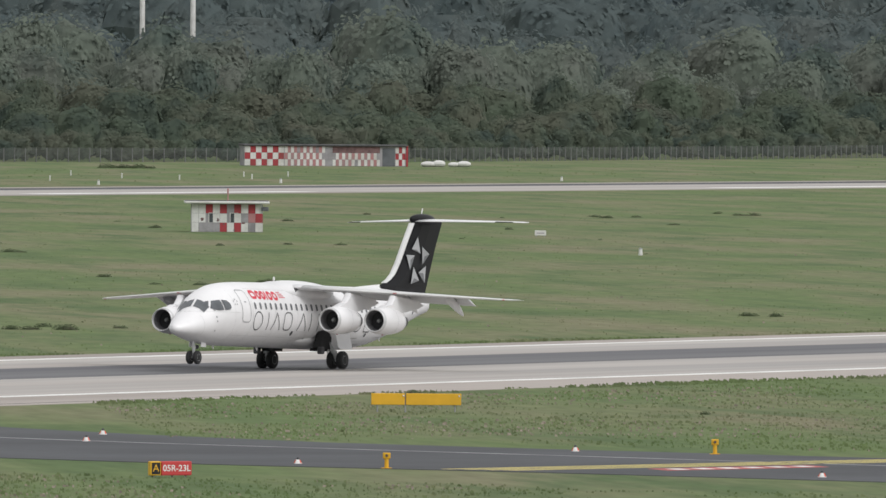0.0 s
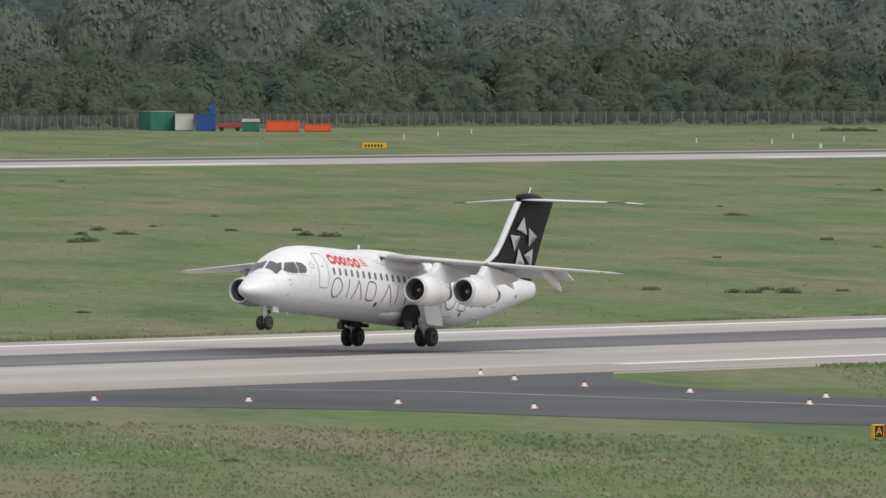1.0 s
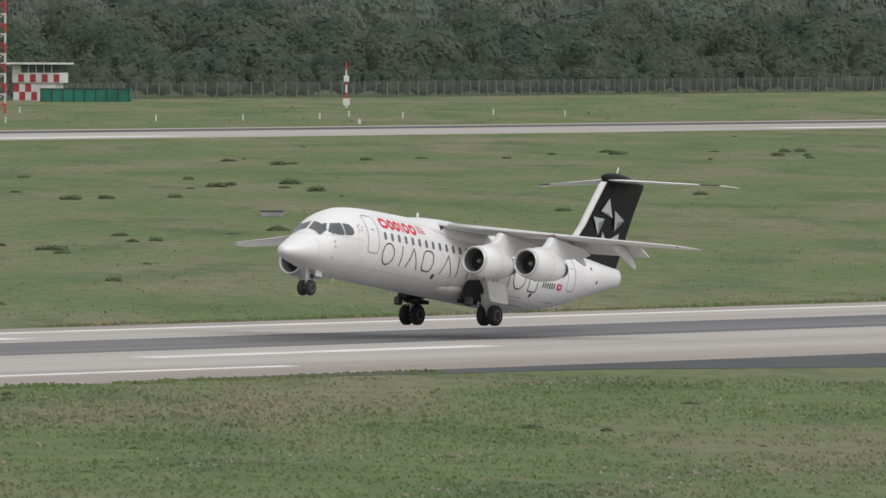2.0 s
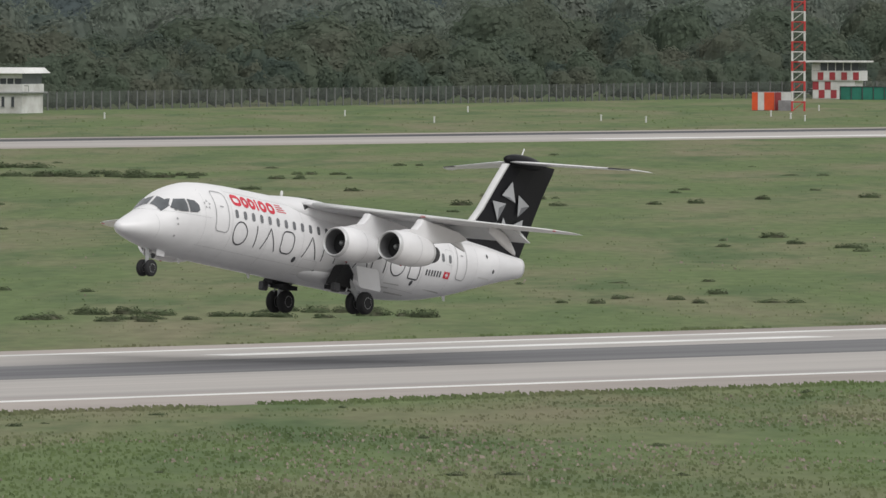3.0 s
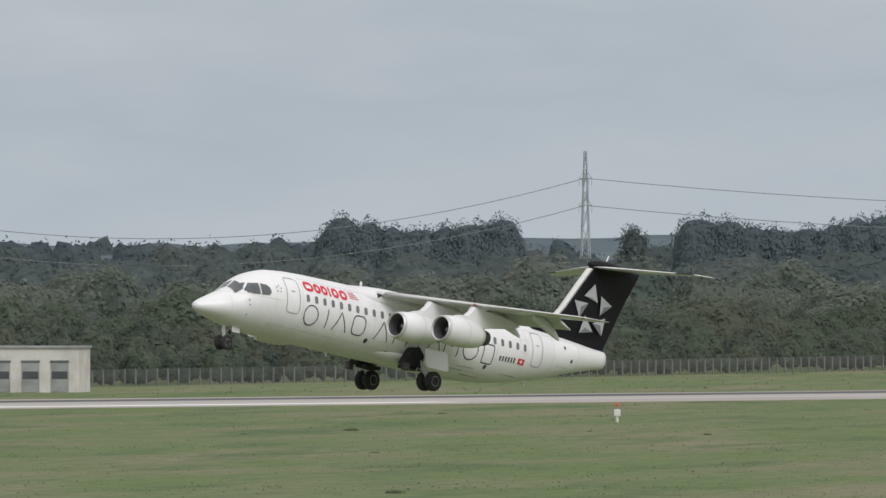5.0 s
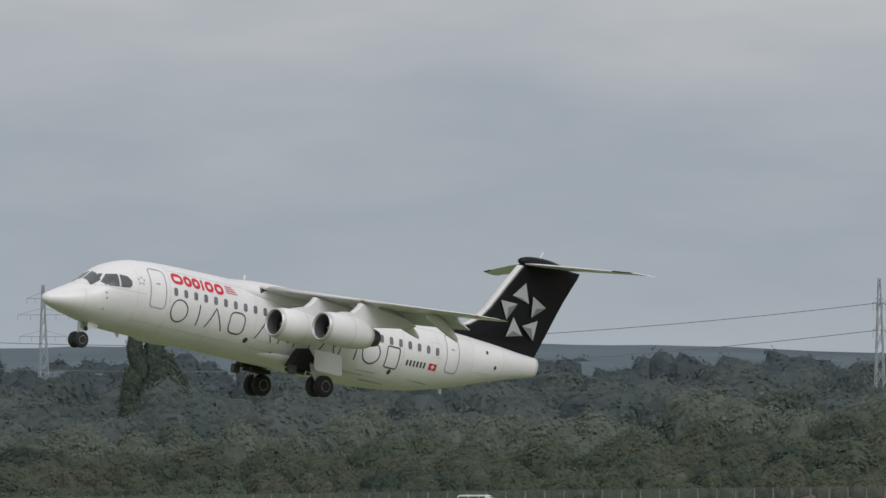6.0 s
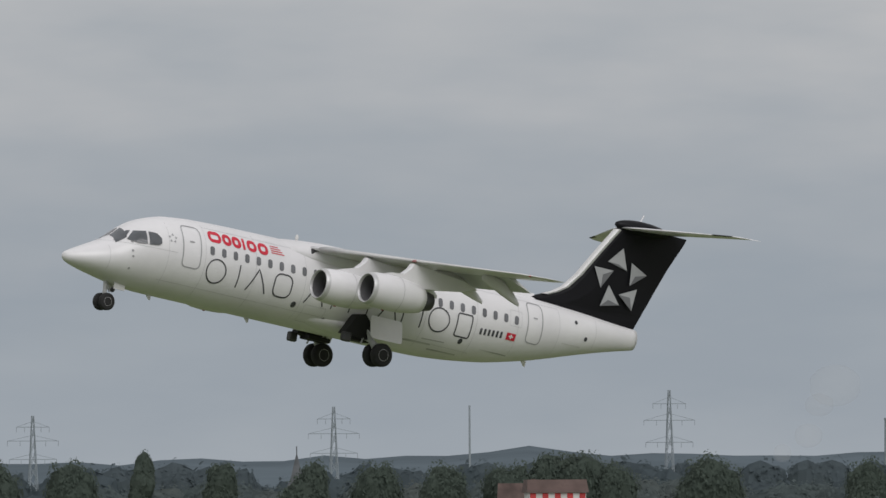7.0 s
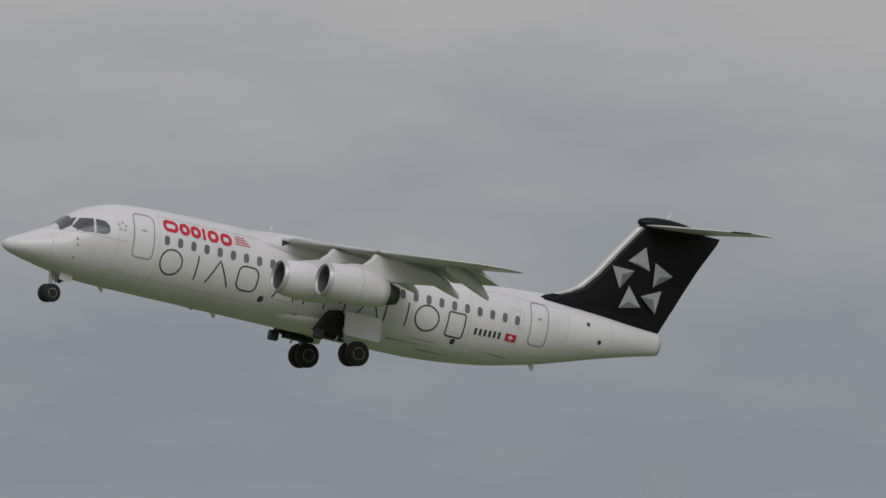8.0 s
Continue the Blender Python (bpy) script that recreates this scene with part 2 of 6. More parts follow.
SMOKE = material("pale_steam", (0.75, 0.75, 0.75), 1.0, 0, 0.05, 0.02, 0.1, spec=0.0)
SMOKE.node_tree.nodes["Principled BSDF"].inputs["Alpha"].default_value = 0.07


def netting():
    m = bpy.data.materials.new("chain_link_netting")
    m.use_nodes = True
    n, l = m.node_tree.nodes, m.node_tree.links
    b = n["Principled BSDF"]
    b.inputs["Base Color"].default_value, b.inputs["Roughness"].default_value = (0.13, 0.14, 0.135, 1), 0.7
    b.inputs["Alpha"].default_value = 0.32
    return m


NETTING = netting()


# ---- mesh helpers ----
def mesh_of(name, verts, faces, mat, smooth=False):
    me = bpy.data.meshes.new(name)
    me.from_pydata([tuple(v) for v in verts], [], [tuple(f) for f in faces])
    me.materials.append(mat)
    if smooth:
        me.polygons.foreach_set("use_smooth", [True] * len(me.polygons))
    me.update()
    return me


def part(name, geo, mat, parent=None, label="", smooth=False, at=None):
    """One mesh object out of (verts, faces), under its thing; at: its own pose."""
    ob = new(name, mesh_of(name, geo[0], geo[1], mat, smooth))
    if parent is not None:
        ob.parent = parent
    if at is not None:
        ob.matrix_basis = at
    return tagged(ob, label=label)


def thing(name, m, label, category, group="", kind=""):
    ob = new(name)
    ob.matrix_basis = m
    return tagged(ob, label, category, group, kind)


def join(*geos):
    vs, fs = [], []
    for v, f in geos:
        k = len(vs)
        vs += [tuple(p) for p in v]
        fs += [tuple(i + k for i in q) for q in f]
    return vs, fs


def box(x0, x1, y0, y1, z0, z1, bevel=0.0):
    if not bevel:
        v = [(x, y, z) for z in (z0, z1) for x, y in ((x0, y0), (x1, y0), (x1, y1), (x0, y1))]
        return v, [(3, 2, 1, 0), (4, 5, 6, 7), (0, 1, 5, 4), (1, 2, 6, 5), (2, 3, 7, 6), (3, 0, 4, 7)]
    b = bevel
    ring = [(x0 + b, y0), (x1 - b, y0), (x1, y0 + b), (x1, y1 - b), (x1 - b, y1), (x0 + b, y1), (x0, y1 - b), (x0, y0 + b)]
    cx, cy = (x0 + x1) / 2, (y0 + y1) / 2
    small = [(x + (b if x < cx else -b) * 0.7, y + (b if y < cy else -b) * 0.7) for x, y in ring]
    return loft([[(x, y, z0) for x, y in small], [(x, y, z0 + b) for x, y in ring], [(x, y, z1 - b) for x, y in ring], [(x, y, z1) for x, y in small]])


def loft(rings, caps=True, closed=True):
    n = len(rings[0])
    v = [p for r in rings for p in r]
    f = []
    for j in range(len(rings) - 1):
        for i in range(n if closed else n - 1):
            a, b = j * n + i, j * n + (i + 1) % n
            f.append((a, b, b + n, a + n))
    if caps:
        f.append(tuple(range(n - 1, -1, -1)))
        f.append(tuple(range((len(rings) - 1) * n, len(rings) * n)))
    return v, f


def tube(p0, p1, r0, r1=None, n=8):
    p0, p1 = Vector(p0), Vector(p1)
    r1 = r0 if r1 is None else r1
    d = (p1 - p0).normalized()
    a = d.orthogonal().normalized()
    b = d.cross(a)
    ring = lambda p, r: [tuple(p + a * r * math.cos(2 * math.pi * i / n) + b * r * math.sin(2 * math.pi * i / n)) for i in range(n)]
    return loft([ring(p0, r0), ring(p1, r1)])


def turned(profile, n=24, axis="x"):
    """A body of revolution: profile of (along, radius)."""
    rings = []
    for s, r in profile:
        r = max(r, 0.001)
        c = [(r * math.cos(2 * math.pi * i / n), r * math.sin(2 * math.pi * i / n)) for i in range(n)]
        rings.append([(s, u, w) if axis == "x" else (u, s, w) if axis == "y" else (u, w, s) for u, w in c])
    return loft(rings)


def moved(geo, dx=0, dy=0, dz=0, m=None):
    if m is None:
        return [(x + dx, y + dy, z + dz) for x, y, z in geo[0]], geo[1]
    return [tuple(m @ Vector(p)) for p in geo[0]], geo[1]


def ellipsoid(c, r, nu=16, nv=10):
    rings = []
    for j in range(1, nv):
        a = math.pi * j / nv
        rings.append([(c[0] + r[0] * -math.cos(a), c[1] + r[1] * math.sin(a) * math.cos(2 * math.pi * i / nu), c[2] + r[2] * math.sin(a) * math.sin(2 * math.pi * i / nu)) for i in range(nu)])
    return loft(rings)


def sheet(points, z):
    return [(x, y, z) for x, y in points], [tuple(range(len(points)))]


def slab(points, z0, z1):
    """A flat body with an outline in plan, from z0 up to z1."""
    return loft([[(x, y, z0) for x, y in points], [(x, y, z1) for x, y in points]])


def facing(x, y):
    """The turn about z at which a thing's front (its -y side) faces the viewing terrace."""
    return math.degrees(math.atan2(y, x)) - 90


# ---- setting: ground, runways, taxiway ----
def polar(az, dist):
    return dist * math.sin(radians(az)), dist * math.cos(radians(az))


def build_ground():
    xs = np.concatenate([np.linspace(-4500, 200, 12), np.linspace(260, 2700, 60), np.linspace(2900, 4600, 8)])
    ys = np.concatenate([np.linspace(-2500, 100, 6), np.linspace(140, 1300, 60), np.linspace(1500, 4800, 12)])
    v = [(x, y, 0.0) for y in ys for x in xs]
    n = len(xs)
    f = [(j * n + i, j * n + i + 1, (j + 1) * n + i + 1, (j + 1) * n + i) for j in range(len(ys) - 1) for i in range(n - 1)]
    tagged(part("ground", (v, f), GRASS), "broad airfield of mown green grass with dry patches", "ground", kind="structure")


def build_runways():
    rw = thing("runway", pose(0, 0, 0), "pale worn concrete runway with dark rubber streaks", "runway", kind="structure")
    part("shoulder", slab([(-1500, 371), (2600, 371), (2600, 431.5), (-1500, 431.5)], -0.3, 0.02), SHOULDER, rw, "brownish concrete shoulder")
    part("surface", slab([(-1500, 381.5), (2600, 381.5), (2600, 426.5), (-1500, 426.5)], -0.2, 0.028), CONCRETE, rw)
    part("rubber_band", slab([(-900, 401.5), (1900, 400.5), (1900, 414.8), (-900, 414.2)], -0.1, 0.034), RUBBER, rw, "dark tyre rubber streaks on concrete")
    for a, b in ((-900, 558), (661, 1900)):
        part("edge_line", slab([(a, 380.2), (b, 380.2), (b, 381.3), (a, 381.3)], 0, 0.036), MARK_WHITE, rw)
    part("edge_line", slab([(-900, 425.6), (1900, 425.6), (1900, 426.8), (-900, 426.8)], 0, 0.036), MARK_WHITE, rw)
    for x0, x1, y0 in ((390, 452, 396.0), (566, 594, 393.2), (545, 592, 418.6)):
        part("touchdown_mark", slab([(x0, y0), (x1, y0), (x1, y0 + 1.8), (x0, y0 + 1.8)], 0, 0.04), MARK_WHITE, rw)
    fr = thing("far_runway", pose(0, 0, 0), "second pale concrete runway across the grass", "runway", kind="structure")
    part("shoulder", slab([(-1500, 926), (3200, 926), (3200, 985), (-1500, 985)], -0.3, 0.02), SHOULDER, fr)
    part("surface", slab([(-1500, 931), (3200, 931), (3200, 964), (-1500, 964)], -0.2, 0.03), CONCRETE, fr)
    part("dark_strip", slab([(-1500, 964), (3200, 964), (3200, 977), (-1500, 977)], -0.1, 0.034), ASPHALT, fr, "dark asphalt edge strip")
    for x0 in range(900, 2400, 190):
        part("touchdown_mark", slab([(x0, 934), (x0 + 70, 934), (x0 + 70, 939), (x0, 939)], 0, 0.04), MARK_WHITE, fr)


def build_taxiway():
    tw = thing("taxiway", pose(0, 0, 0), "dark asphalt taxiway crossing the grass to the runway", "taxiway", kind="structure")
    left = [(556, 100), (560, 230), (563, 277), (566, 295), (567, 310), (571, 328), (577, 345), (575, 358), (562, 367), (530, 372)]
    right = [(690, 373.2), (646, 372.4), (637, 367.5), (626, 359), (616.5, 349), (609.5, 338), (603, 325), (600, 312), (597, 294), (592, 230), (586, 100)]
    part("surface", slab(left + right, -0.2, 0.024), ASPHALT, tw)
    edge = lambda pts, w: [(x, y) for x, y in pts] + [(x + w, y) for x, y in reversed(pts)]
    part("edge_line", slab(edge([(580, 240), (585.3, 288), (591, 310), (596, 330), (602, 346), (607, 359), (604.5, 369)], 0.45), 0, 0.03), MARK_FADED, tw, "thin faded white guide line")
    for k in range(4):
        part("holding_line", slab([(567.5, 297.0 + 1.0 * k), (597.5, 289.0 + 1.0 * k), (597.5, 289.45 + 1.0 * k), (567.5, 297.45 + 1.0 * k)], 0, 0.03), MARK_YELLOW, tw, "yellow painted holding line")
    part("painted_sign", slab([(572, 292), (582, 289.4), (584, 291.4), (574, 294)], 0, 0.03), MARK_RED, tw, "red painted ground marking with white bars")
    for k in range(6):
        x, y = 573.3 + 1.55 * k, 292.2 - 0.4 * k
        part("painted_bar", slab([(x, y), (x + 0.8, y - 0.2), (x + 1.8, y + 0.9), (x + 1.0, y + 1.1)], 0, 0.036), MARK_WHITE, tw)
    # unseen lane, added to carry the taxiing airliner; also bounces neutral light
    ax, ay = polar(38.17, 342)
    tl = thing("taxi_lane", pose(ax, ay, 0, 0, 0, -38.2), "unseen asphalt taxi lane added under the taxiing airliner", "taxiway", kind="structure")
    part("surface", slab([(-150, -11.5), (150, -11.5), (150, 11.5), (-150, 11.5)], -0.2, 0.022), ASPHALT, tl)
    # unseen concrete, added to cut the green bounce on the airliner's underside
    ap = thing("apron", pose(0, 0, 0), "unseen grey concrete added to neutralise green light bounced off the grass", "apron", kind="structure")
    part("surface", slab([(-900, -700), (540, -700), (540, 90), (320, 130), (-900, 210)], -0.2, 0.012), SHOULDER, ap)
    tr = thing("service_track", pose(0, 0, 0), "narrow grey service track in the grass", "track", kind="structure")
    c = [(738, 633), (754, 640), (776, 651), (800, 664), (826, 678)]
    part("surface", slab([(x + 2, y - 3.2) for x, y in c] + [(x - 2, y + 3.2) for x, y in reversed(c)], -0.1, 0.02), TRACK, tr)


# ---- vegetation ----
def cards(rng, centres, sizes, facing=None, loose=0.3):
    """Leaf clumps: one uneven quad at each centre, turned at random, or about the direction it faces."""
    n = len(centres)
    up = rng.normal(size=(n, 3)) if facing is None else facing + rng.normal(size=(n, 3)) * loose
    up = up / np.linalg.norm(up, axis=1)[:, None]
    a = rng.normal(size=(n, 3))
    a -= up * np.sum(a * up, axis=1)[:, None]
    a /= np.linalg.norm(a, axis=1)[:, None]
    b = np.cross(up, a)
    s = np.asarray(sizes)[:, None]
    k = rng.uniform(0.45, 1.15, (n, 4, 1))
    quad = np.stack([centres - a * s * k[:, 0], centres + b * s * k[:, 1], centres + a * s * k[:, 2], centres - b * s * k[:, 3]], 1)
    return quad.reshape(-1, 3)


def ball_quads(split=2):
    """A small ball as quads, from a cube with its faces split and rounded."""
    out = []
    g = [math.tan((2 * i / split - 1) * math.pi / 4) for i in range(split + 1)]
    for ax in range(3):
        for sgn in (-1, 1):
            for i in range(split):
                for j in range(split):
                    q = []
                    for a, b in ((i, j), (i + 1, j), (i + 1, j + 1), (i, j + 1)):
                        p = [0, 0, 0]
                        p[ax], p[(ax + 1) % 3], p[(ax + 2) % 3] = sgn, g[a] * sgn, g[b]
                        q.append(np.array(p) / math.sqrt(sum(c * c for c in p)))
                    out += q
    return np.array(out)


def crown(rng, count, lobes=9, lean=1.0, size=0.05, split=5, loose=0.93):
    """A unit crown: one lobed leafy body with small leaf clumps over it, about 1 wide and 1 high, its foot at 0."""
    way = rng.normal(size=(lobes * 2, 3))
    way[:, 2] = np.abs(way[:, 2]) - 0.3
    way = unit(way)
    tall = rng.uniform(0.55, 1.0, lobes * 2)
    top = rng.uniform(0.0, 0.5)

    def body(d):
        near = (np.exp(-(1 - d @ way.T) * 11) * tall).max(1)
        fine = np.sin(d[:, 0] * 13 + top * 40) * np.sin(d[:, 1] * 12 + top * 70) * np.sin(d[:, 2] * 14)
        r = (0.36 if lobes > 5 else 0.22) + (0.15 if lobes > 5 else 0.29) * near + 0.025 * fine
        taper = 1 + (0.3 - top * 0.5) * np.maximum(d[:, 2], 0)
        return np.stack([d[:, 0] * r * taper * lean, d[:, 1] * r * taper * lean, 0.5 + d[:, 2] * r * 1.05], 1)

    def slope(d):
        t1 = unit(np.cross(d, np.array([0.31, 0.74, 0.59])))
        t2 = np.cross(d, t1)
        e = 0.12
        n = np.cross(body(unit(d + e * t1)) - body(unit(d - e * t1)), body(unit(d + e * t2)) - body(unit(d - e * t2)))
        n = unit(n)
        return n * np.sign(np.sum(n * d, axis=1))[:, None]

    ball = ball_quads(split).reshape(-1, 4, 3)
    ball = ball[ball[:, :, 2].mean(1) > -0.75].reshape(-1, 3)
    d = rng.normal(size=(count, 3))
    d[:, 2] = np.where(d[:, 2] < -0.5, -d[:, 2], d[:, 2])
    d = unit(d)
    n = slope(d)
    p = (body(d) - np.array([0, 0, 0.5])) * rng.uniform(loose + 0.02, 1.97 - loose, (count, 1)) + np.array([0, 0, 0.5])
    leaves = cards(rng, p, rng.uniform(0.45, 1.4, count) * size, n + np.array([0, 0, 0.3]), 0.26)
    middle = np.array([0, 0, 0.5])
    v = np.concatenate([leaves, (body(ball) - middle) * loose + middle])
    v[:, 2] = np.maximum(v[:, 2], 0.0)
    return v, unit(np.concatenate([np.repeat(n, 4, axis=0), slope(ball)]) + np.array([0, 0, 0.3]))


TERRACE = np.array([0.0, 0.0, 15.0])


def unit(v):
    return v / np.maximum(np.linalg.norm(v, axis=1), 1e-6)[:, None]


def quads_mesh(name, v, mat, normals=None, front=None, own=0.22):
    """Loose quads as one mesh; with soft normals each quad is wound so that its front lies towards `front` (or its normal)."""
    n = len(v) // 4
    if normals is not None:
        q = np.asarray(v).reshape(-1, 4, 3)
        k = np.asarray(normals).reshape(-1, 4, 3)
        g = np.cross(q[:, 2] - q[:, 0], q[:, 3] - q[:, 1])
        to = k.mean(1) if front is None else (front - q.mean(1))
        turn = (np.sum(g * to, axis=1) < 0)[:, None, None]
        v = np.where(turn, q[:, ::-1], q).reshape(-1, 3)
        g = unit(np.where(turn[:, 0], -g, g))
        k = unit(k.mean(1)) + own * g
        k += np.maximum(0, 0.12 - np.sum(k * g, axis=1))[:, None] * g
        normals = np.repeat(unit(k), 4, axis=0)
    me = bpy.data.meshes.new(name)
    me.vertices.add(len(v))
    me.vertices.foreach_set("co", np.asarray(v, dtype=np.float32).ravel())
    me.loops.add(n * 4)
    me.loops.foreach_set("vertex_index", np.arange(n * 4, dtype=np.int32))
    me.polygons.add(n)
    me.polygons.foreach_set("loop_start", np.arange(0, n * 4, 4, dtype=np.int32))
    me.polygons.foreach_set("loop_total", np.full(n, 4, dtype=np.int32))
    me.materials.append(mat)
    me.polygons.foreach_set("use_smooth", np.ones(n, dtype=bool))
    if normals is not None:
        soft = me.attributes.new("custom_normal", "FLOAT_VECTOR", "POINT")
        soft.data.foreach_set("vector", np.asarray(normals, dtype=np.float32).ravel())
    me.update(calc_edges=True)
    return me


FENCE = [(2800, 1215), (2464, 1214), (2243, 1195), (2090, 1235), (1811, 1215), (1700, 1225), (1597, 1200), (1453, 1170), (1349, 1165), (1259, 1150), (1150, 1105), (1044, 1067), (934, 1065), (700, 1040), (400, 1000)]


def fence_at(az):
    """Distance from the terrace to the fence in the direction az, in degrees from +y towards +x."""
    best = None
    dx, dy = math.sin(radians(az)), math.cos(radians(az))
    for (x0, y0), (x1, y1) in zip(FENCE, FENCE[1:]):
        ex, ey = x1 - x0, y1 - y0
        den = dx * ey - dy * ex
        if abs(den) < 1e-9:
            continue
        s, u = (x0 * ey - y0 * ex) / den, (x0 * dy - y0 * dx) / den
        if s > 0 and -0.001 <= u <= 1.001:
            best = s if best is None else min(best, s)
    return best or 1200.0


def bring_round(v, normals, count, away):
    """Leaf clumps grow on the open side of a crown: those on its hidden side are mirrored to it."""
    q = v[:count * 4].reshape(-1, 4, 3)
    g = np.cross(q[:, 2] - q[:, 0], q[:, 3] - q[:, 1])
    g = g * np.sign(g[:, 2])[:, None]
    hidden = np.repeat(g @ away > 0, 4)
    for a in (v[:count * 4], normals[:count * 4]):
        a[hidden] -= 2 * (a[hidden] @ away)[:, None] * away


def wood(name, label, mat, rows, rng, az0, az1, count, size, lobes, split=5):
    """A belt of trees: rows of (metres behind the fence, height at the low, middle and high bearings, spacing)."""
    kinds = [crown(rng, count, size=size, lobes=int(rng.integers(lobes - 1, lobes + 2)), lean=rng.uniform(0.85, 1.2), split=split) for _ in range(14)]
    out, norms = [], []
    for off, low, mid, high, gap in rows:
        az = az0
        while az < az1:
            dist = fence_at(az) + off * rng.uniform(0.85, 1.15)
            h = float(np.interp(az, [36, 41.5, 43.5, 49.8, 51.5, 54.0, 57.2], [low, low, mid, mid, mid * 1.3, mid * 1.48, high])) * rng.uniform(0.66, 1.16)
            wide = h * rng.uniform(0.7, 1.15) if h < 16 else h * rng.uniform(0.5, 0.85)
            if 38.36 < az < 39.7 and off < 400:
                h *= 0.68
            k, kn = kinds[int(rng.integers(len(kinds)))]
            t = rng.uniform(0, 2 * math.pi)
            turn = np.array([[math.cos(t), math.sin(t), 0], [-math.sin(t), math.cos(t), 0], [0, 0, 1]])
            q, qn = ((k @ turn) * np.array([wide, wide, h])), kn @ turn
            bring_round(q, qn, count, np.array([math.sin(radians(az)), math.cos(radians(az)), 0]))
            out.append(q + np.array([dist * math.sin(radians(az)), dist * math.cos(radians(az)), -0.3 - 0.1 * h]))
            norms.append(qn)
            az += math.degrees(gap * wide / dist) * rng.uniform(0.6, 1.2)
    ob = new(name, quads_mesh(name, np.concatenate(out), mat, np.concatenate(norms), TERRACE))
    return tagged(ob, label, "trees", kind="stuff")


def build_woods():
    rng = np.random.default_rng(5)
    wood("shrub_belt", "low tangled green shrubs along the airfield fence", LEAF, [(14, 2.6, 4.0, 5.0, 0.62), (28, 3.4, 5.2, 7.0, 0.62), (48, 4.4, 6.6, 9.8, 0.62)], rng, 38, 65, 300, 0.035, 6, 4)
    wood("near_wood", "dense mixed green wood behind the fence", LEAF, [(85, 5.5, 8.0, 12.5, 0.55), (135, 6.5, 10.0, 15.5, 0.55)], rng, 36, 65, 700, 0.025, 10, 4)
    wood("willow_wood", "grey-green willows rising behind the nearer trees", LEAF_PALE, [(200, 8.0, 12.0, 22.0, 0.5), (290, 9.0, 13.2, 27.0, 0.5)], rng, 36, 65, 700, 0.025, 10, 4)
    wood("far_wood", "darker wood further off, haze put into its leaf colour", LEAF_FAR, [(420, 10.0, 13.0, 26.0, 0.5), (650, 11.0, 13.5, 31.0, 0.5), (950, 12.5, 14.5, 39.0, 0.5), (1400, 14.5, 16.5, 48.0, 0.5)], rng, 31, 65, 330, 0.027, 8, 4)
    wood("hill_wood", "wooded slope near the horizon, haze put into its blue-green colour", LEAF_HAZE, [(2200, 18.0, 18.5, 64.0, 0.45), (2800, 20.0, 19.5, 76.0, 0.45)], rng, 31, 65, 90, 0.042, 7, 4)


def build_tree(name, x, y, h, wide, label, mat=LEAF, seed=1, lean=0.9, lobes=9, count=2600, clear=0.18, loose=0.92):
    rng = np.random.default_rng(seed)
    t = thing(name, pose(x, y, 0), label, "tree")
    tall = h * (1 - clear)
    steps = max(1, int(round(tall / wide * 2.0))) if tall > 1.7 * wide else 1
    vs, ns = [], []
    for i in range(steps):
        k, kn = crown(rng, count // steps, lobes, lean, 0.022 if steps == 1 else 0.035, 5, loose)
        high = tall if steps == 1 else 2.3 * tall / steps
        low = h * clear + (0 if steps == 1 else i * (tall - high) / (steps - 1))
        w = wide * 0.8 * (1 if steps == 1 else (1.05 - 0.6 * (i / steps) ** 1.7) * rng.uniform(0.82, 1.12))
        off = 0 if steps == 1 else rng.normal() * 0.07 * wide
        v = np.stack([k[:, 0] * w + off, k[:, 1] * w - off, low + k[:, 2] * high], 1)
        bring_round(v, kn, count // steps, np.array([x, y, 0]) / math.hypot(x, y))
        vs.append(v)
        ns.append(kn)
    v, kn = np.concatenate(vs), np.concatenate(ns)
    ob = new("crown", quads_mesh("crown", v, mat, kn, TERRACE - np.array([x, y, 0])))
    ob.parent = t
    r = 0.022 * h
    part("trunk", join(tube((0, 0, -0.2), (0.1, 0, h * 0.5), r, r * 0.6), tube((0.1, 0, h * 0.5), (-0.1, 0.1, h * 0.85), r * 0.6, r * 0.2),
                       tube((0.05, 0, h * 0.35), (wide * 0.25, 0, h * 0.62), r * 0.4, r * 0.15), tube((0.05, 0, h * 0.4), (-wide * 0.25, 0.2, h * 0.66), r * 0.4, r * 0.15)), BARK, t)
    return t


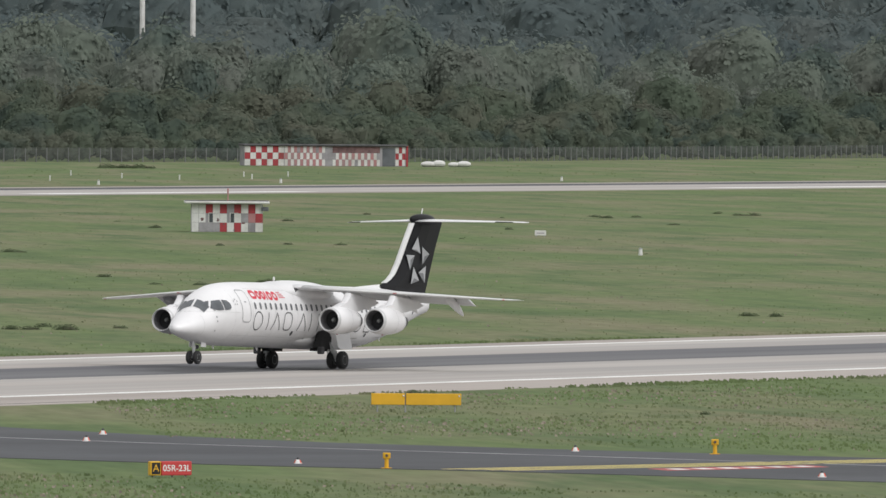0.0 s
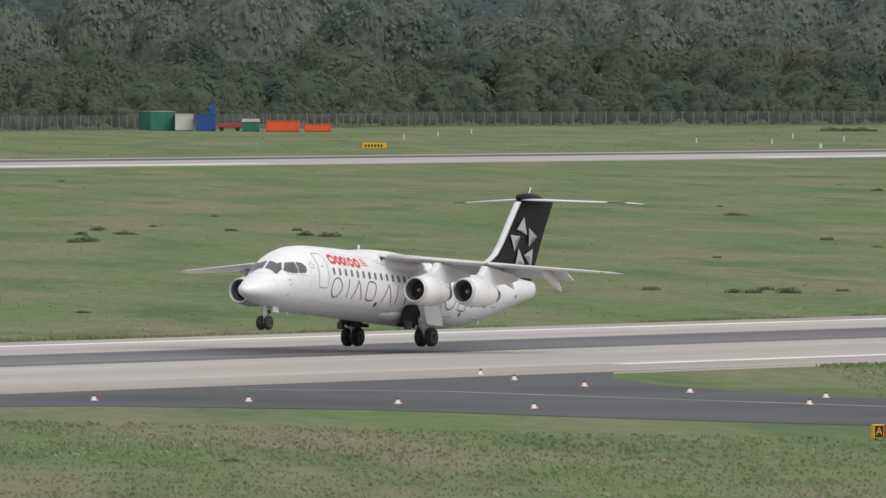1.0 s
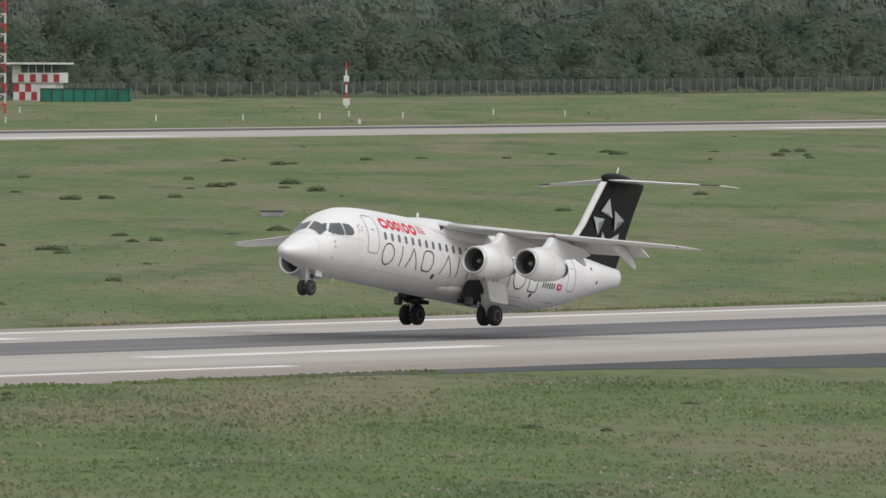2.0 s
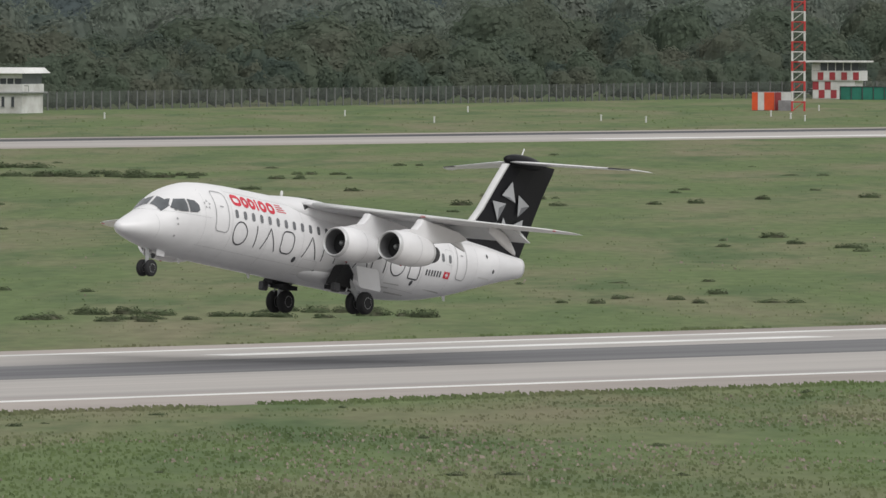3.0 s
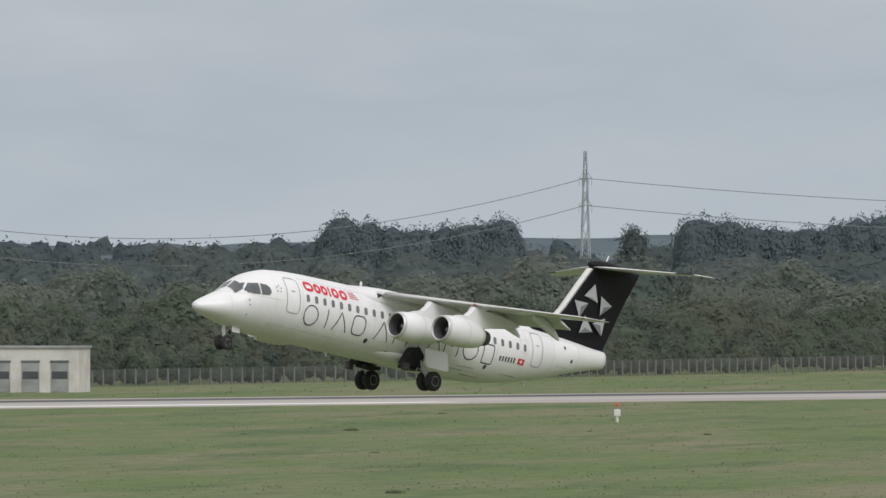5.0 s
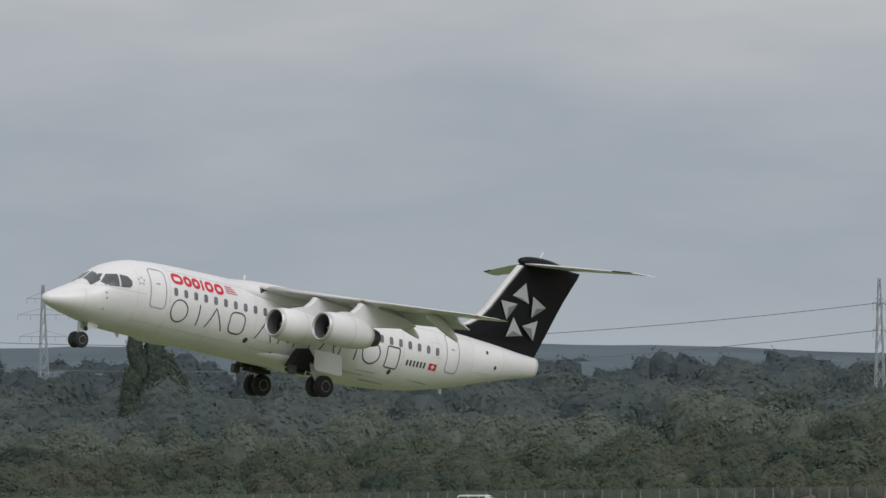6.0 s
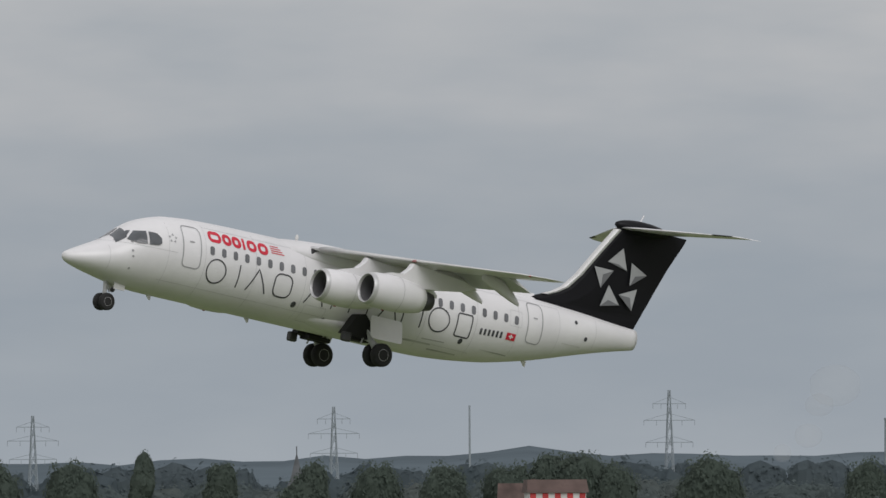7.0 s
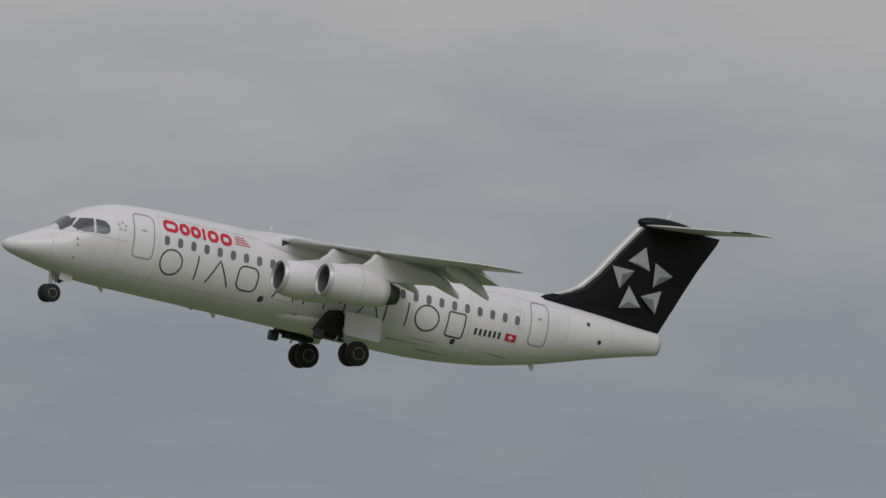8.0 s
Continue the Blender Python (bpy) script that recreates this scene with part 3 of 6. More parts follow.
def build_bushes():
    rng = np.random.default_rng(11)
    kinds = []
    for k in range(5):
        n = 520
        d = rng.normal(size=(n, 3))
        d /= np.linalg.norm(d, axis=1)[:, None]
        d[:, 2] = np.abs(d[:, 2])
        bumps = 1 + 0.25 * np.sin(d[:, 0] * 5 + k) * np.sin(d[:, 1] * 4 + 2 * k)
        c = d * (rng.uniform(0.85, 1.05, n) * bumps)[:, None] * np.array([1.25, 1.0, 0.6])
        dome = ball_quads(3) * np.array([1.05, 0.85, 0.42])
        v = np.concatenate([cards(rng, c, rng.uniform(0.05, 0.12, n), unit(0.3 * d + np.array([0, 0, 0.9]))), dome])
        v[:, 2] = np.maximum(v[:, 2], -0.02)
        ob = new("bush", quads_mesh("bush", v, BUSH, unit(unit(v * np.array([1, 1, 2.0])) + np.array([0, 0, 0.7]))))
        tagged(ob, "low dark green weed clump on the grass", "bush", "weed clumps on the airfield")
        kinds.append(ob)
    spots = [(rng.uniform(40, 66), rng.uniform(470, 900), rng.uniform(0.2, 0.5)) for _ in range(90)]
    # weed drifts: middle of each and its half length along the runway
    for x, y, half in ((1065, 861, 2.0), (1064, 851, 0.9), (1056, 837, 3.4), (1027, 803, 1.9), (1024, 796, 1.4), (1025, 790, 1.5), (1015, 775, 0.8), (1039, 787, 1.2), (964, 738, 0.7), (962, 727, 0.7), (601, 476, 1.1), (609, 477, 1.4), (607, 471, 1.7), (618, 471, 1.6), (587, 469, 0.9), (680, 560, 0.6), (700, 581, 0.5), (650, 512, 0.8), (715, 545, 2.0),
                       (1346, 749, 0.7), (1222, 692, 0.5), (848, 475, 0.7), (1240, 669, 0.4), (1481, 767, 0.9), (1492, 767, 1.0), (1523, 768, 1.5), (1013, 560, 0.7), (839, 475, 1.2), (923, 465, 1.0), (2061, 1146, 3.0),
                       (791, 469, 0.8), (797, 468, 0.9), (800, 468, 0.7), (1167, 662, 0.7), (1031, 560, 0.7), (596, 467, 1.7), (600, 466, 1.5), (601, 463, 0.8), (608, 464, 1.6), (614, 461, 1.7), (1014, 797, 3.3), (1013, 788, 3.6), (1022, 774, 0.7), (1092, 818, 1.1), (883, 658, 0.8), (1063, 752, 0.7), (644, 473, 0.5), (654, 476, 0.4), (652, 467, 0.9)):
        for k in range(max(2, int(half * 2.6))):
            d = rng.uniform(-half, half)
            px, py = x + d * 0.62, y - d * 0.78 + rng.uniform(-4, 4)
            spots.append((math.degrees(math.atan2(px, py)), py, min(0.95, 0.32 + 0.2 * half) * rng.uniform(0.6, 1.15)))
    for az0, wide, y0, n in ((55.3, 1.2, 560, 16), (54.6, 1.3, 690, 22), (56.5, 1.2, 800, 16), (57.8, 1.3, 640, 12), (53.5, 0.8, 480, 10)):
        spots += [(az0 + rng.uniform(-wide, wide), y0 + rng.uniform(-25, 25), rng.uniform(0.25, 0.75)) for _ in range(n)]
    spots += [(rng.uniform(49, 65), rng.uniform(300, 366), rng.uniform(0.15, 0.34)) for _ in range(40)]
    spots += [(56.45, 372.0, 0.35), (59.0, 371.0, 0.3), (62.0, 370.0, 0.35)]
    i = 0
    for az, y, s in spots:
        x = y * math.tan(radians(az))
        if y < 374 and (530 < x < 650):
            continue
        m = pose(x, y, -0.03, 0, 0, float(rng.uniform(0, 360))) @ Matrix.Diagonal((s * rng.uniform(0.8, 1.6), s, s * rng.uniform(0.7, 1.2), 1))
        ob = kinds[i] if i < 5 else kinds[i % 5].copy()
        if i >= 5:
            scene.collection.objects.link(ob)
        ob.matrix_basis = m
        i += 1


def build_tufts():
    """Blades and weeds that stand up from the grass, thickest along the runway edges."""
    rng = np.random.default_rng(23)

    def up_mesh(name, v, mat):
        n = rng.normal(size=(len(v) // 4, 3)) * 0.25 + np.array([-0.25, -0.2, 1.0])
        return quads_mesh(name, v, mat, np.repeat(unit(n), 4, axis=0), TERRACE, 0.05)

    def field(n, az, ys, size, power=1.0, shift=0.0, low=0.36):
        a = np.radians(rng.uniform(*az, n))
        y = ys[0] + (ys[1] - ys[0]) * rng.uniform(0, 1, n) ** power
        x = y * np.tan(a)
        keep = ~((y < 375) & (x > 545 + 0.06 * (y - 240)) & (x < 606 + np.maximum(0, y - 335) * 1.6))
        keep &= ~((y > 371.3) & (y < 431.4))
        x, y = x[keep], y[keep]
        clump = np.array([0.5 + 0.5 * noise.noise(Vector((px * 0.035, py * 0.07 + shift, 1.7))) + 0.35 * noise.noise(Vector((px * 0.2, py * 0.2, 4.1))) for px, py in zip(x, y)])
        k = clump > low
        x, y, clump = x[k], y[k], clump[k]
        m = len(x)
        h = size * rng.uniform(0.4, 1.3, m) * (0.5 + clump)
        w = h * rng.uniform(0.7, 2.2, m)
        t = rng.uniform(0, math.pi, m)
        dx, dy = np.cos(t) * w / 2, np.sin(t) * w / 2
        lean = rng.uniform(-0.4, 0.4, (m, 2)) * h[:, None]
        far = np.hypot(x, y)
        bx, by = x / far * h * 1.3, y / far * h * 1.3
        z = np.zeros(m) - 0.02
        quad = np.stack([np.stack([x - dx, y - dy, z], 1), np.stack([x + dx, y + dy, z], 1), np.stack([x + dx * 0.7 + bx + lean[:, 0], y + dy * 0.7 + by, h], 1), np.stack([x - dx * 0.5 + bx * 0.8, y - dy * 0.5 + by * 0.8 + lean[:, 1], h * 0.75], 1)], 1)
        return quad.reshape(-1, 3)

    near = [field(130000, (46.5, 65), (240, 371), 0.085), field(9000, (46.5, 65), (369, 371.3), 0.13), field(8000, (46.5, 65), (431.5, 433.5), 0.12)]
    tagged(new("grass_tufts", up_mesh("grass_tufts", np.concatenate(near), TUFT)), "short uneven green grass beside the runway", "grass", kind="stuff")
    mid = [field(70000, (40, 66), (433, 925), 0.065, 1.2), field(6000, (40, 66), (985, 1150), 0.14)]
    tagged(new("meadow_tufts", up_mesh("meadow_tufts", np.concatenate(mid), TUFT)), "rough green meadow between the runways", "grass", kind="stuff")
    tagged(new("flower_heads", up_mesh("flower_heads", np.concatenate([field(60000, (46.5, 65), (240, 366), 0.07, shift=40.0, low=0.6), field(5000, (46.5, 65), (434, 620), 0.08, shift=90.0, low=0.66)]), HEATHER)), "faded pinkish flower heads in the grass", "flowers", kind="stuff")


def fence_height(x):
    return float(np.interp(x, [1250, 1430], [2.0, 2.7]))


def build_fence():
    f = thing("perimeter_fence", pose(0, 0, 0), "tall grey chain-link perimeter fence on angled posts", "fence")
    one = join(box(-0.09, 0.09, -0.06, 0.06, 0, 0.87), ([(-0.08, -0.06, 0.86), (0.08, -0.06, 0.86), (0.08, -0.4, 1.0), (-0.08, -0.4, 1.0)], [(0, 1, 2, 3)]))
    post_mesh = mesh_of("post", *one, FENCE_POST)
    vs, fs, net, count = [], [], [], 0
    for (x0, y0), (x1, y1) in zip(FENCE, FENCE[1:]):
        n = int(math.hypot(x1 - x0, y1 - y0) / 2.5)
        for i in range(n):
            x, y = x0 + (x1 - x0) * i / n, y0 + (y1 - y0) * i / n
            h = fence_height(x)
            if 1190 < x < 1760 and count < 300:
                ob = new("post", post_mesh)
                ob.parent = f
                ob.matrix_basis = pose(x, y, 0) @ Matrix.Diagonal((1, 1, h, 1))
                count += 1
            else:
                k = len(vs)
                vs.extend((x + a, y + b, c * h) for a, b, c in one[0])
                fs.extend(tuple(q + k for q in w) for w in one[1])
        a, b = fence_height(x0) * 0.86, fence_height(x1) * 0.86
        net.append(([(x0, y0, 0.02), (x1, y1, 0.02), (x1, y1, b), (x0, y0, a)], [(0, 1, 2, 3)]))
    tagged(part("post_row", (vs, fs), FENCE_POST, f), "galvanised angled fence posts", kind="stuff")
    part("netting", join(*net), NETTING, f, "grey wire netting")


def build_hills():
    rng = np.random.default_rng(3)
    pts, D = [], 4700
    for i in range(300):
        az = 24 + 46 * i / 299
        h = 15 + 9 * (0.5 + 0.5 * noise.noise(Vector((az * 0.35, 0.3, 0)))) + 2.5 * noise.noise(Vector((az * 3.1, 5, 0))) + rng.uniform(-0.7, 0.7)
        h += float(np.interp(az, [49.5, 52], [0, 7]))
        pts.append((D * math.sin(radians(az)), D * math.cos(radians(az)), h))
    rings = [[(x * 0.93, y * 0.93, -0.5) for x, y, h in pts], [(x * 0.97, y * 0.97, h * 0.7) for x, y, h in pts], [(x, y, h) for x, y, h in pts], [(x * 1.02, y * 1.02, -0.5) for x, y, h in pts]]
    tagged(part("backdrop", loft(rings, caps=False, closed=False), HILL, smooth=True), "wooded hills on the horizon, haze put into their blue-grey colour", "hills", kind="structure")


build_ground()
build_runways()
build_taxiway()
build_hills()
build_woods()
build_fence()


# ---- the airliner: x forward from the nose, y to its left, z up ----
ORIGIN = (-15.1, 0.0, -1.95)
#          x, top, bottom, half width
HULL = [(0.0, 0.03, -0.09, 0.05), (-0.06, 0.14, -0.18, 0.17), (-0.2, 0.22, -0.27, 0.3), (-0.5, 0.38, -0.36, 0.52), (-0.95, 0.6, -0.46, 0.76), (-1.5, 0.87, -0.56, 0.98), (-2.0, 1.12, -0.65, 1.14),
        (-2.3, 1.38, -0.7, 1.23), (-2.7, 1.75, -0.76, 1.34), (-3.2, 2.07, -0.82, 1.47), (-3.8, 2.3, -0.86, 1.58), (-4.5, 2.5, -0.87, 1.68), (-5.6, 2.62, -0.87, 1.74), (-7.0, 2.68, -0.87, 1.76), (-10.0, 2.72, -0.87, 1.76),
        (-13.0, 2.72, -0.87, 1.76), (-16.0, 2.72, -0.87, 1.76), (-18.5, 2.72, -0.85, 1.75), (-20.0, 2.73, -0.74, 1.7), (-22.0, 2.75, -0.48, 1.58), (-24.4, 2.72, 0.06, 1.25), (-26.9, 2.6, 0.8, 0.82), (-28.6, 2.46, 1.26, 0.5), (-29.5, 2.42, 1.46, 0.33), (-29.72, 2.4, 1.52, 0.3)]


def dense_hull(rows):
    """The same hull with many more stations, eased between the given ones."""
    xs = [-r[0] for r in rows]
    at = sorted(set([0.0, 0.03, 0.06, 0.12, 0.2] + [0.1 * i for i in range(3, 62)] + [6.5 + 0.5 * i for i in range(46)] + [29.5, 29.72]))
    out = []
    for a in at:
        near = [float(np.interp(a, xs, [r[i] for r in rows])) for i in (1, 2, 3)]
        w = 0.22 if 0.5 < a < 6.2 else 0.6 if 6.2 <= a < 29 else 0.0
        if w:
            side = [[float(np.interp(a + d, xs, [r[i] for r in rows])) for i in (1, 2, 3)] for d in (-w, w)]
            near = [(2 * n + p + q) / 4 for n, p, q in zip(near, *side)]
        out.append((-a, *near))
    return out


HULL = dense_hull(HULL)
HX = np.array([-r[0] for r in HULL])


def hull(x):
    return [float(np.interp(-x, HX, [r[i] for r in HULL])) for i in (1, 2, 3)]


def hull_y(x, z, out=0.0):
    top, bottom, half = hull(x)
    c, r = (top + bottom) / 2, (top - bottom) / 2
    u = max(-0.999, min(0.999, (z - c) / r))
    return half * math.sqrt(1 - u * u) + out


def rounded(x0, x1, z0, z1, r, n=4):
    pts = []
    for cx, cz, a0 in ((x1 - r, z1 - r, 0), (x0 + r, z1 - r, 90), (x0 + r, z0 + r, 180), (x1 - r, z0 + r, 270)):
        pts += [(cx + r * math.cos(radians(a0 + 90 * i / n)), cz + r * math.sin(radians(a0 + 90 * i / n))) for i in range(n + 1)]
    return pts


def decal(pts, out=0.012, side=1):
    """An outline in (x, z) laid on the hull: rows of quads across its height follow the curve."""
    xs, zs = [p[0] for p in pts], [p[1] for p in pts]
    if max(xs) - min(xs) > 0.4:
        pts = [(a[0] + (b[0] - a[0]) * i / 4, a[1] + (b[1] - a[1]) * i / 4) for a, b in zip(pts, list(pts[1:]) + [pts[0]]) for i in range(4)]
        xs, zs = [p[0] for p in pts], [p[1] for p in pts]
    cx, cz = sum(xs) / len(xs), sum(zs) / len(zs)
    v, f, n = [], [], len(pts)
    steps = 4
    for k in range(1, steps + 1):
        for x, z in pts:
            px, pz = cx + (x - cx) * k / steps, cz + (z - cz) * k / steps
            v.append((px, side * hull_y(px, pz, out), pz))
    v.append((cx, side * hull_y(cx, cz, out), cz))
    for i in range(n):
        j = (i + 1) % n
        f.append((n * steps, i, j))
        for k in range(steps - 1):
            f.append((k * n + i, (k + 1) * n + i, (k + 1) * n + j, k * n + j))
    if side > 0:
        f = [tuple(reversed(q)) for q in f]
    return v, f


def stroke(pts, width, out=0.014, side=1, closed=False):
    """A painted line on the hull through points in (x, z)."""
    if closed:
        pts = pts + [pts[0]]
    line = []
    for a, b in zip(pts, pts[1:]):
        n = max(1, int(math.hypot(b[0] - a[0], b[1] - a[1]) / 0.12))
        line += [(a[0] + (b[0] - a[0]) * i / n, a[1] + (b[1] - a[1]) * i / n) for i in range(n)]
    line.append(pts[-1])
    v, f = [], []
    for i, (x, z) in enumerate(line):
        a, b = line[max(0, i - 1)], line[min(len(line) - 1, i + 1)]
        dx, dz = b[0] - a[0], b[1] - a[1]
        d = math.hypot(dx, dz) or 1
        for s in (-0.5, 0.5):
            px, pz = x - dz / d * width * s, z + dx / d * width * s
            v.append((px, side * hull_y(px, pz, out), pz))
    for i in range(len(line) - 1):
        f.append((2 * i, 2 * i + 1, 2 * i + 3, 2 * i + 2))
    return v, f


def foil(chord, thick, n=10):
    """A wing section from the leading edge back, as (aft, up)."""
    up = [(0.5 - 0.5 * math.cos(math.pi * i / n)) for i in range(n + 1)]
    y = lambda t: thick * 2.9 * (0.2969 * math.sqrt(t) - 0.126 * t - 0.3516 * t * t + 0.2843 * t ** 3 - 0.1015 * t ** 4) * 1.7
    return [(t * chord, y(t) * chord * 0.6) for t in up] + [(t * chord, -y(t) * chord * 0.4) for t in reversed(up[1:-1])]


def wing_geo(stations, flip=1, a=0.0, b=1.0, rise=0.0):
    """stations: (y, leading edge x, z, chord, thickness); a to b: the part of the chord kept."""
    rings = []
    for y, x, z, c, t in stations:
        pts = [(p, q) for p, q in foil(c, t)]
        pts = [(min(max(p, a * c), b * c), q if a * c <= p <= b * c else q * 0.6) for p, q in pts]
        rings.append([(x - p, flip * y, z + q) for p, q in pts])
    if rise:
        rings = [[(p, q, r + rise * (g[0][0] - p)) for p, q, r in g] for g in rings]
    v, f = loft(rings)
    return (v, f) if flip > 0 else (v, [tuple(reversed(q)) for q in f])


def fin_geo(levels):
    """levels: (z, leading edge x, trailing edge x, half thickness)."""
    rings = []
    for z, x0, x1, t in levels:
        c = x0 - x1
        ring = []
        prof = [(0, 0), (0.02, 0.35), (0.1, 0.8), (0.3, 1.0), (0.6, 0.75), (1.0, 0.06)]
        ring = [(x0 - s * c, t * w, z) for s, w in prof] + [(x0 - s * c, -t * w, z) for s, w in reversed(prof[1:])]
        rings.append(ring)
    return loft(rings)


BAY = [(-13.4, -0.8), (-13.95, 0.1), (-14.35, 0.18), (-14.75, -0.2), (-14.7, -0.9)]
# duct grey is set dark to hold the shade inside the intakes
DUCT = material("shaded_duct_grey", (0.16, 0.16, 0.165), 0.5, 0.3, 0.1, 1.5, 6.0)
INTAKE = material("pale_intake_metal", (0.62, 0.62, 0.62), 0.4, 0.3, 0.06, 0.8, 5.0)


def build_airliner():
    plane = thing("airliner", pose(0, 0, 0), "white four-engined high-wing jet airliner with black tail fin, wheels down", "airplane")
    shift = Matrix.Translation((-ORIGIN[0], -ORIGIN[1], -ORIGIN[2]))

    def p(name, geo, mat, parent=plane, label="", smooth=False):
        return part(name, geo, mat, parent, label, smooth, at=shift if parent is plane else None)

    n = 48
    rings = []
    for x, top, bottom, half in HULL:
        c, r = (top + bottom) / 2, (top - bottom) / 2
        rings.append([(x, half * math.cos(2 * math.pi * i / n), c + r * math.sin(2 * math.pi * i / n)) for i in range(n)])
    body = p("fuselage", loft(rings), PAINT_WHITE, label="glossy white fuselage", smooth=True)
    p("wing_root_fairing", ellipsoid((-13.6, 0, 2.2), (4.4, 1.62, 0.72), 24, 14), PAINT_WHITE, smooth=True)
    for s in (1, -1):
        p("gear_fairing", ellipsoid((-14.3, s * 0.6, -0.34), (3.4, 0.74, 0.45), 24, 14), PAINT_WHITE, smooth=True)
    # windscreen and side windows of the cockpit
    for s in (1, -1):
        p("cockpit_window", decal([(-2.42, 1.13), (-2.76, 1.55), (-3.22, 1.62), (-3.2, 1.06), (-2.8, 1.03)], 0.045, s), COCKPIT_GLASS, body, "dark tinted cockpit side window")
        p("cockpit_window", decal([(-3.29, 1.06), (-3.31, 1.62), (-3.66, 1.6), (-3.84, 1.42), (-3.84, 1.2), (-3.7, 1.1)], 0.045, s), COCKPIT_GLASS, body, "dark tinted cockpit side window")
        p("cockpit_window", decal([(-1.98, 1.0), (-2.22, 1.22), (-2.56, 1.52), (-2.68, 1.55), (-2.36, 1.16), (-2.2, 1.05)], 0.045, s), COCKPIT_GLASS, body, "dark tinted windscreen pane")
    for s in (1, -1):
        v, f = [], []
        for i in range(5):
            t = i / 4
            for j in range(5):
                x = -2.0 - 0.1 * (1 - t) - 0.46 * j / 4
                top, bottom, half = hull(x)
                c, r = (top + bottom) / 2, (top - bottom) / 2
                a = radians(87 - 42 * t)
                v.append((x, s * (half * math.cos(a) + 0.006), c + r * math.sin(a) + 0.02))
        for i in range(4):
            for j in range(4):
                q = (i * 5 + j, i * 5 + j + 1, (i + 1) * 5 + j + 1, (i + 1) * 5 + j)
                f.append(q if s > 0 else tuple(reversed(q)))
        part("windscreen", (v, f), COCKPIT_GLASS, body, "dark tinted front windscreen pane")
    # cabin windows
    xs = [-6.32 - 0.598 * i for i in range(28)]
    for s in (1, -1):
        for x in xs:
            z = 1.36 + 0.006 * (-6.32 - x)
            part("cabin_window", decal(rounded(x - 0.115, x + 0.115, z - 0.19, z + 0.19, 0.1), 0.012, s), CABIN_GLASS, body)
        for x0, x1, z0, z1 in ((-5.75, -4.87, 0.44, 2.2), (-23.98, -23.14, 0.65, 2.38)):
            part("door_outline", stroke(rounded(x0, x1, z0, z1, 0.2), 0.05, 0.013, s, True), LINE_GREY, body, "grey outlined cabin door")
            part("door_handle", decal(rounded((x0 + x1) / 2 - 0.12, (x0 + x1) / 2 + 0.12, (z0 + z1) / 2 + 0.2, (z0 + z1) / 2 + 0.26, 0.03), 0.016, s), LINE_GREY, body)
        for x, z, r in ((-10.93, -0.06, 0.13), (-19.75, 0.03, 0.12), (-25.99, 2.03, 0.09), (-26.64, 1.42, 0.1), (-2.6, 1.05, 0.055), (-2.6, 0.66, 0.055), (-2.64, 0.42, 0.05), (-2.61, -0.1, 0.05), (-12.7, -0.35, 0.07)):
            part("vent", decal([(x + r * math.cos(a * math.pi / 5), z + r * math.sin(a * math.pi / 5)) for a in range(10)], 0.013, s), INK if r > 0.08 else LINE_GREY, body)
        for x in (-1.7, -4.2, -6.0, -8.6, -11.2, -17.6, -20.3, -22.6, -25.0, -27.2):
            top, bottom, half = hull(x)
            part("panel_seam", stroke([(x, bottom + 0.25 + (top - bottom - 0.5) * k / 12) for k in range(13)], 0.016, 0.008, s), SEAM, body)
        for z, x0, x1 in ((2.3, -6.0, -11.0), (0.95, -1.5, -4.6), (-0.3, -4.0, -12.8), (2.42, -18.5, -25.0), (-0.35, -17.0, -20.5)):
            part("panel_seam", stroke([(x0, z), (x1, z)], 0.014, 0.008, s), SEAM, body)
        for x, z, w, t in ((-12.5, -0.45, 1.4, 0.05), (-13.2, -0.62, 1.6, 0.05), (-16.9, -0.4, 1.5, 0.06), (-17.8, -0.2, 1.2, 0.04), (-18.4, -0.55, 1.6, 0.05), (-21.0, -0.1, 1.6, 0.04), (-25.3, 1.0, 1.2, 0.05)):
            part("grime_streak", stroke([(x, z), (x - w, z + 0.03)], t, 0.009, s), GRIME, body, "faint oily grime streak")
        part("service_hatch", stroke(rounded(-22.78, -22.12, 1.18, 1.86, 0.05), 0.014, 0.009, s, True), SEAM, body)
        part("service_hatch", stroke(rounded(-12.6, -11.5, -0.62, 0.05, 0.06), 0.014, 0.009, s, True), SEAM, body)
        # livery: plain shapes in the colours of the marks
        for i, (a, b) in enumerate(((-6.17, -6.84), (-6.9, -7.36), (-7.4, -7.86), (-7.94, -8.07), (-8.17, -8.66), (-8.74, -9.26))):
            z0, z1 = 1.74 - 0.006 * i, 2.22 - 0.004 * i
            if b - a > -0.2:
                geo = decal(rounded(b, a, z0, z1, 0.05), 0.014, s)
            else:
                geo = stroke(rounded(b + 0.07, a - 0.07, z0 + 0.07, z1 - 0.07, 0.14), 0.145, 0.014, s, True)
            part("red_mark", geo, RED_LOGO, body, "red painted rounded shape")
        for i in range(4):
            part("red_bar", decal([(-9.42, 1.86 + 0.095 * i), (-10.1 + 0.08 * i, 1.87 + 0.095 * i), (-10.1 + 0.08 * i, 1.91 + 0.095 * i), (-9.42, 1.9 + 0.095 * i)], 0.014, s), RED_LOGO, body)
        ring = lambda x0, x1, z0, z1: [((x0 + x1) / 2 + (x0 - x1) / 2 * math.cos(a * math.pi / 12), (z0 + z1) / 2 + (z1 - z0) / 2 * math.sin(a * math.pi / 12)) for a in range(24)]
